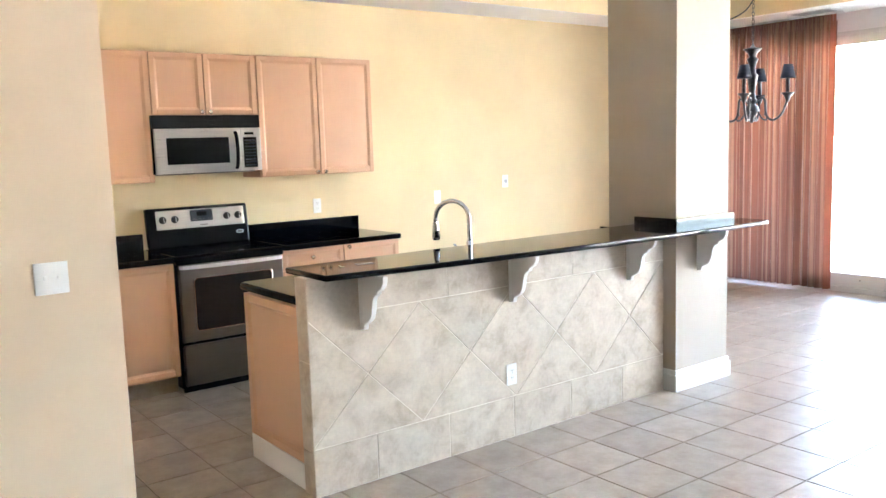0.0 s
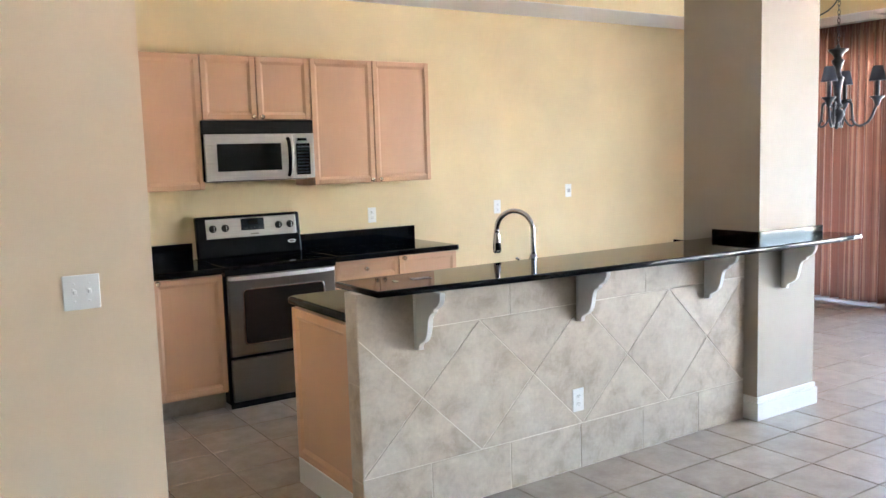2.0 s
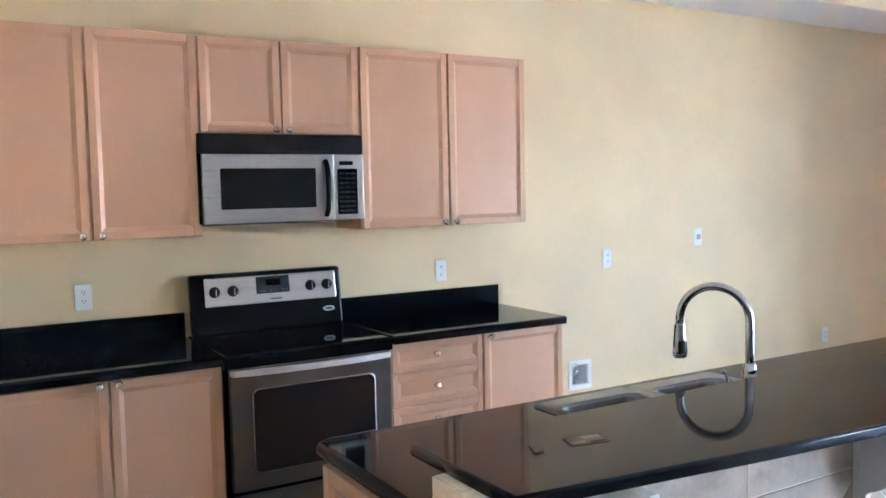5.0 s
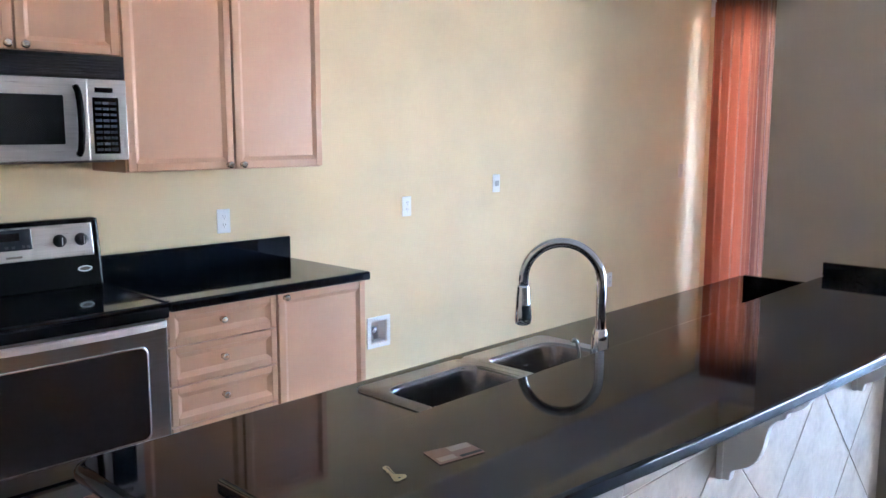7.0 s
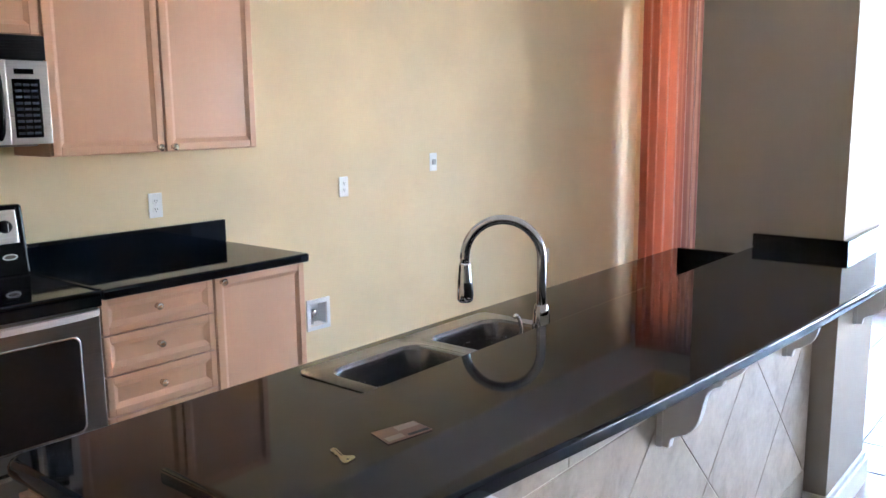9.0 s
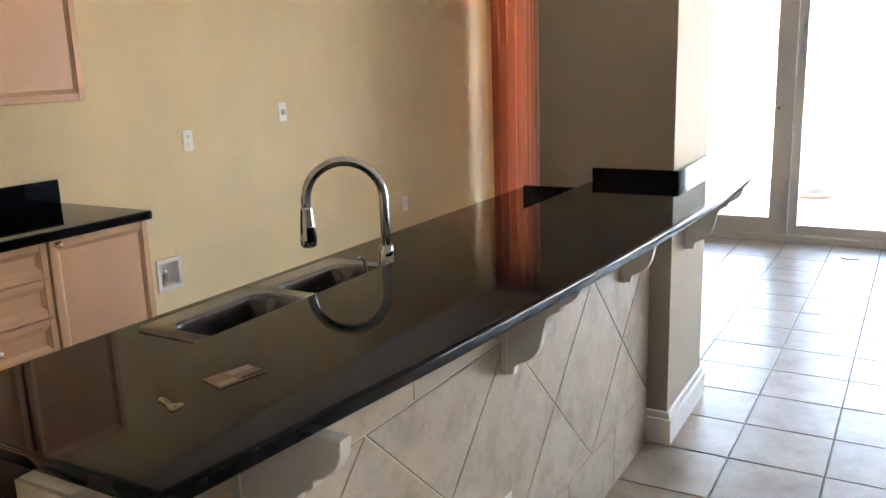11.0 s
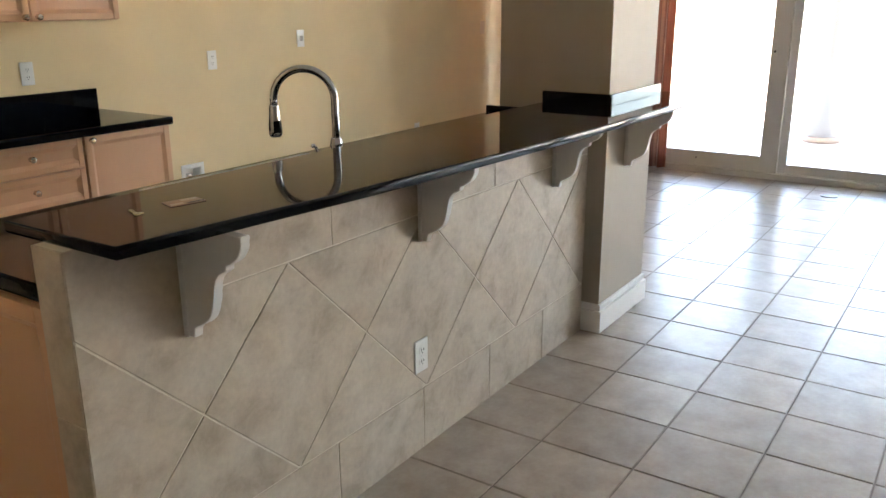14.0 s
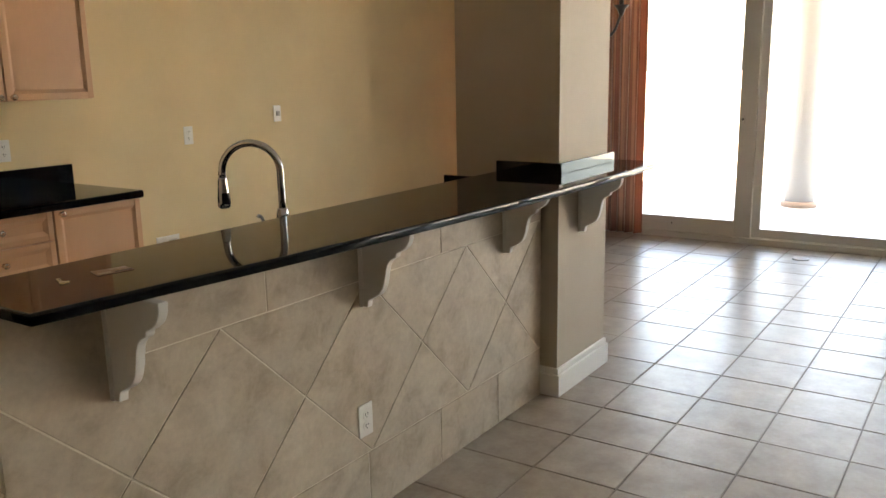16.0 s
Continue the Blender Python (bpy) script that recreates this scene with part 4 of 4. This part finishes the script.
ph = thing("phone_jack", "white phone jack plate on the yellow wall", "wall jack", (5.000, Y1, 1.228))
pp = part("plate", box(4.964, 5.036, Y1 - 0.006, Y1 - 0.0005, 1.170, 1.286, 0.003), PLATE, ph)
part("socket", box(4.985, 5.015, Y1 - 0.016, Y1 - 0.006, 1.211, 1.245, 0.003), PIPE, pp, "grey socket block")
for zz in (1.188, 1.268):
    screw((5.000, Y1 - 0.006, zz), (0, -1, 0), pp)
iv = thing("switch_plate", "ivory switch plate on the yellow wall near the curtain", "switch plate", (7.459, Y1, 1.229))
ip = part("plate", box(7.423, 7.495, Y1 - 0.006, Y1 - 0.0005, 1.171, 1.287, 0.003), IVORY, iv)
part("toggle", box(7.453, 7.465, Y1 - 0.016, Y1 - 0.006, 1.220, 1.238, 0.002), IVORY, ip)

sw = thing("switch_plate", "white double light switch plate on the near wall corner", "light switch", (0.397, 3.10, 1.158))
sp = part("plate", box(0.339, 0.455, 3.0935, 3.0995, 1.100, 1.216, 0.003), PLATE, sw)
for xx in (0.374, 0.420):
    t = box(xx - 0.005, xx + 0.005, 3.080, 3.0935, 1.154, 1.168, 0.002)
    part("toggle", t, PLATE, sp)
    part("bezel", box(xx - 0.0085, xx + 0.0085, 3.0922, 3.0936, 1.142, 1.174, 0.0005), PLATE, sp)
    for zz in (1.128, 1.188):
        screw((xx, 3.0935, zz), (0, -1, 0), sp)

# recessed water box for the missing fridge
wb = thing("water_box", "white recessed water supply box in the yellow wall", "supply box", (3.96, Y1, 0.404))
bx0, bx1, bz0, bz1 = 3.876, 4.052, 0.326, 0.508
fr = box(bx0, bx1, Y1 - 0.008, Y1 - 0.0005, bz0, HZ0, 0.003)
box(bx0, bx1, Y1 - 0.008, Y1 - 0.0005, HZ1, bz1, 0.003, 2, fr)
box(bx0, HX0, Y1 - 0.0078, Y1 - 0.0005, HZ0, HZ1, 0.002, 2, fr)
box(HX1, bx1, Y1 - 0.0078, Y1 - 0.0005, HZ0, HZ1, 0.002, 2, fr)
part("frame", fr, PLATE, wb)
tub = box(HX0 + 0.001, HX1 - 0.001, Y1 + 0.066, Y1 + 0.070, HZ0 + 0.001, HZ1 - 0.001)
for q in ((HX0 + 0.001, HX0 + 0.004, HZ0 + 0.001, HZ1 - 0.001), (HX1 - 0.004, HX1 - 0.001, HZ0 + 0.001, HZ1 - 0.001),
          (HX0 + 0.004, HX1 - 0.004, HZ0 + 0.001, HZ0 + 0.004), (HX0 + 0.004, HX1 - 0.004, HZ1 - 0.004, HZ1 - 0.001)):
    box(q[0], q[1], Y1 - 0.0004, Y1 + 0.066, q[2], q[3], 0, 2, tub)
part("tub", tub, PLATE, wb, "recessed white plastic tub")
vx, vy, vz = 3.942, Y1 + 0.030, 0.432
vl = part("valve", tube([(vx, vy, HZ0 + 0.004), (vx, vy, vz), (vx, vy - 0.002, vz + 0.012)], [0.009, 0.009, 0.007], 12), CHROME, wb)
part("handle", lathe([(0.006, 0), (0.006, 0.012), (0.018, 0.014), (0.018, 0.020), (0.007, 0.022)], (vx, vy - 0.006, vz), (0, -1, 0), 14), CHROME, vl)
part("nozzle", tube([(vx, vy, vz - 0.02), (vx + 0.022, vy - 0.004, vz - 0.024)], 0.006, 10), CHROME, vl)

# ---- dining corner ----
# pleated curtain hung from the ceiling
curtain = thing("curtain", "brown striped pleated full-length curtain with backlit orange painted at its ends", "curtain", (7.76, 4.95, 0))


def pleats(y0, y1, zt, zb, n, depth, xmid):
    """Hanging cloth in soft folds, gathered tighter at the top."""
    bm = bmesh.new()
    rows = 14
    cols = n * 10
    grid = []
    for r in range(rows + 1):
        f = r / rows
        z = zt + (zb - zt) * f
        line = []
        for c in range(cols + 1):
            u = c / cols
            ph = 2 * math.pi * (u * n + 0.07 * math.sin(u * 17.0) + 0.05 * f * math.sin(u * 41.0))
            amp = depth * (0.45 + 0.55 * min(1, f * 2.2)) * (0.9 + 0.16 * math.sin(u * 29.0))
            y = y0 + (y1 - y0) * u + 0.10 * depth * math.sin(2 * ph) + 0.012 * f * math.sin(u * 23.0)
            line.append(bm.verts.new((xmid + amp * math.sin(ph), y, z)))
        grid.append(line)
    for a, b in zip(grid, grid[1:]):
        for i in range(cols):
            bm.faces.new((a[i], a[i + 1], b[i + 1], b[i])).smooth = True
    return bm


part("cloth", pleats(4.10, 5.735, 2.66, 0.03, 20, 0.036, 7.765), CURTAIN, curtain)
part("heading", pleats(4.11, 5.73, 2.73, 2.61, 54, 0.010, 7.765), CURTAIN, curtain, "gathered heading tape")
part("track", box(7.745, 7.785, 4.05, 5.80, 2.724, 2.739, 0.002), TRIM, curtain, "white ceiling track")

# chandelier
CX, CY = 6.30, 4.07
ch = thing("chandelier", "dark iron four-arm chandelier with small dark shades", "chandelier", (CX, CY, tz))
part("stem", lathe([(0.004, 1.692), (0.016, 1.70), (0.022, 1.722), (0.012, 1.738), (0.040, 1.762), (0.058, 1.80), (0.052, 1.835), (0.03, 1.855), (0.046, 1.875), (0.046, 1.89), (0.030, 1.90),
                    (0.026, 1.96), (0.034, 2.03), (0.042, 2.075), (0.050, 2.10), (0.030, 2.115), (0.024, 2.16), (0.034, 2.20), (0.05, 2.235), (0.028, 2.255), (0.04, 2.285),
                    (0.075, 2.315), (0.078, 2.325), (0.02, 2.335), (0.010, 2.36), (0.004, 2.37)], (CX, CY, 0), steps=20), IRON, ch)
AR = 0.29
for k in range(4):
    a = radians(-70 + 90 * k)
    ca, sa = math.cos(a), math.sin(a)

    def at(r, z):
        return (CX + ca * r, CY + sa * r, z)
    arm = part("arm", tube(smooth_path([at(0.03, 1.86), at(0.07, 1.905), at(0.105, 1.89), at(0.112, 1.82), at(0.125, 1.745), at(0.175, 1.712), at(0.24, 1.755), at(0.277, 1.84), at(AR, 1.885)], 5),
                           0.0105, 8), IRON, ch)
    part("curl", tube(smooth_path([at(0.05, 1.79), at(0.085, 1.73), at(0.12, 1.715), at(0.125, 1.755), at(0.10, 1.765)], 4), 0.008, 8), IRON, arm)
    part("cup", lathe([(0.012, 1.86), (0.018, 1.875), (0.030, 1.91), (0.052, 1.93), (0.054, 1.938), (0.02, 1.94)], (CX + ca * AR, CY + sa * AR, 0), steps=16), IRON, arm)
    part("candle", lathe([(0.017, 1.94), (0.017, 2.065), (0.012, 2.07)], (CX + ca * AR, CY + sa * AR, 0), steps=14), IRON, arm)
    part("shade", lathe([(0.062, 2.058), (0.060, 2.064), (0.036, 2.172), (0.033, 2.172), (0.056, 2.066)], (CX + ca * AR, CY + sa * AR, 0), steps=20), SHADE, arm, "small dark blue cloth shade")
z = 2.365
i = 0
while z < tz - 0.03:
    a = math.pi / 2 * (i % 2)
    pts = [(CX + 0.011 * math.cos(t) * math.cos(a), CY + 0.011 * math.cos(t) * math.sin(a), z + 0.019 + 0.021 * math.sin(t)) for t in [2 * math.pi * j / 10 for j in range(11)]]
    part("chain_link", tube(pts, 0.0028, 6), IRON, ch)
    z += 0.033
    i += 1
part("canopy", lathe([(0.065, tz - 0.001), (0.063, tz - 0.012), (0.03, tz - 0.03), (0.008, tz - 0.036)], (CX, CY, 0), steps=20), IRON, ch)
part("cord", tube(smooth_path([(CX, CY, tz - 0.04), (CX + 0.02, CY - 0.01, 2.85), (CX, CY, 2.74), (CX - 0.04, CY + 0.06, 2.64), (CX - 0.12, CY + 0.18, 2.575), (CX - 0.2, CY + 0.32, 2.55), (CX - 0.26, CY + 0.44, 2.66), (CX - 0.2, CY + 0.34, 3.0)], 6), 0.006, 8),
     IRON, ch, "loose dark supply cord")

# ceiling grille and floor grille
cg = thing("ceiling_grille", "white slotted air grille in the ceiling border", "air grille", (7.56, 4.22, H))
part("frame", box(7.45, 7.67, 4.00, 4.44, H - 0.008, H - 0.001, 0.003), TRIM, cg)
for i in range(5):
    part("slat", box(7.472 + i * 0.038, 7.488 + i * 0.038, 4.03, 4.41, H - 0.012, H - 0.007, 0.001), PIPE, cg)
fg = thing("floor_cover", "small round metal cover set in the floor tiles", "floor cover", (7.484, 2.69, 0))
part("plate", lathe([(0.065, 0.001), (0.065, 0.005), (0.05, 0.007), (0.02, 0.007)], (7.484, 2.69, 0), steps=24), DARK_STEEL, fg)


# ---- tiles of the half wall: border rows and a band of diamonds ----
G = 0.004
TZ0, TZ1, DX, DZ = 0.229, 0.835, 0.3105, 0.303


def upright_tile(poly, y, depth, parent, mat):
    """A tile with softly broken edges standing on a wall that faces -y; poly in x, z."""
    n = len(poly)
    cx, cz = sum(p[0] for p in poly) / n, sum(p[1] for p in poly) / n
    bm = bmesh.new()
    back = [bm.verts.new((px, y, pz)) for px, pz in poly]
    mid = [bm.verts.new((px, y - depth + 0.0015, pz)) for px, pz in poly]
    topv = []
    for px, pz in poly:
        d = Vector((cx - px, cz - pz))
        d = d.normalized() * 0.0022 if d.length > 0 else d
        topv.append(bm.verts.new((px + d.x, y - depth, pz + d.y)))
    for a, b in ((back, mid), (mid, topv)):
        for k in range(n):
            bm.faces.new((a[k], a[(k + 1) % n], b[(k + 1) % n], b[k]))
    bm.faces.new(topv)
    return part("tile", bm, mat, parent)


def area(poly):
    return abs(sum(a[0] * b[1] - b[0] * a[1] for a, b in zip(poly, poly[1:] + poly[:1]))) / 2


XL, XR = BX0, PX0 - 0.024
for k in range(-3, 9):
    for row in range(-1, 4):
        cx, cz = 2.055 + k * DX, TZ0 + row * DZ
        if (k + row) % 2 == 0 or (k, row) == (-1, 2):
            continue
        hx, hz = DX - G * 0.8, DZ - G * 0.8
        dia = [(cx - hx, cz), (cx, cz - hz), (cx + hx, cz), (cx, cz + hz)]
        for nx, nz, c in ((-1, 0, -XL), (1, 0, XR), (0, -1, -(TZ0 + G / 2)), (0, 1, TZ1 - G / 2)):
            dia = clip_convex(dia, nx, nz, c) if dia else dia
        if len(dia) > 2 and area(dia) > 0.0005:
            upright_tile(dia, BF, 0.0030, bar_wall, WALL_TILE)
for z0, z1, x_first, pitch in ((0.002, TZ0 - G / 2, 1.780, 0.4395), (TZ1 + G / 2, 1.0175, 1.785, 0.4455)):
    xs = ([XL] if z0 < 0.5 else []) + [x_first + pitch * i for i in range(5)] + [XR]
    for a, b in zip(xs, xs[1:]):
        upright_tile([(a + (G / 2 if a > XL else 0), z0), (b - (G / 2 if b < XR else 0), z0), (b - (G / 2 if b < XR else 0), z1), (a + (G / 2 if a > XL else 0), z1)], BF, 0.0030, bar_wall, WALL_TILE)
upright_tile([(XL, 1.0175), (1.785 - G / 2, 1.0175), (1.785 - G / 2, TZ1 - G / 2), (2.055 - G, TZ1 - G / 2), (2.055 - DX, TZ1 - DZ + G * 0.8), (XL, TZ1 - G)], BF, 0.0030, bar_wall, WALL_TILE)
for z0, z1 in ((0.002, 0.21), (0.213, 0.63), (0.633, 1.0175)):
    part("tile", box(BX0 - 0.002, BX0 + 0.006, BF + 0.0005, BB, z0, z1, 0.0012, 1), WALL_TILE, bar_wall)

# ---- floor tiles ----
P, TX, TY = 0.3380, 3.5960, 2.5030
half = P / 2 - 0.0034
tile_me = bpy.data.meshes.new("floor_tile")
tb = bmesh.new()
rings = []
for inset, z in ((0.0, -0.004), (0.0, -0.0016), (0.0022, 0.0)):
    rings.append([tb.verts.new((sx * (half - inset), sy * (half - inset), z)) for sx, sy in ((-1, -1), (1, -1), (1, 1), (-1, 1))])
for a, b in zip(rings, rings[1:]):
    for k in range(4):
        tb.faces.new((a[k], a[(k + 1) % 4], b[(k + 1) % 4], b[k]))
tb.faces.new(rings[-1])
tb.to_mesh(tile_me)
tb.free()
tile_me.materials.append(FLOOR_TILE)
far_v, far_f = [], []
pieces = 0
tile_rng = random.Random(4)
for i in range(-30, 14):
    for j in range(-24, 11):
        cx, cy = TX + (i + 0.5) * P, TY + (j + 0.5) * P
        if cx < X0 - P / 2 or cx > X1 - 0.02 or cy < Y0 or cy > Y1 + P / 2:
            continue
        near = (2.2 < cx < 7.9 and 0.7 < cy < 3.15) or (0.6 < cx < 2.4 and 3.1 < cy < 5.3) or (4.5 < cx < 7.9 and 3.1 < cy < 4.9)
        if near and pieces < 300:
            ob = new("tile", tile_me)
            ob.parent = floor
            ob.location = (cx, cy, tile_rng.uniform(-0.0006, 0.0004))
            ob.rotation_euler = (tile_rng.gauss(0, 0.0008), tile_rng.gauss(0, 0.0008), 0)
            pieces += 1
        else:
            b0 = len(far_v)
            for inset, z in ((0.0, -0.004), (0.0, -0.0016), (0.0022, 0.0)):
                for sx, sy in ((-1, -1), (1, -1), (1, 1), (-1, 1)):
                    far_v.append((cx + sx * (half - inset), min(cy + sy * (half - inset), 7), z))
            for r in range(2):
                for k in range(4):
                    far_f.append((b0 + r * 4 + k, b0 + r * 4 + (k + 1) % 4, b0 + r * 4 + 4 + (k + 1) % 4, b0 + r * 4 + 4 + k))
            far_f.append((b0 + 8, b0 + 9, b0 + 10, b0 + 11))
fm = bpy.data.meshes.new("far_tiles")
fm.from_pydata(far_v, [], far_f)
fm.materials.append(FLOOR_TILE)
ft = new("tiles", fm)
ft.parent = floor
tagged(ft, "beige ceramic floor tiles", "", kind="stuff")
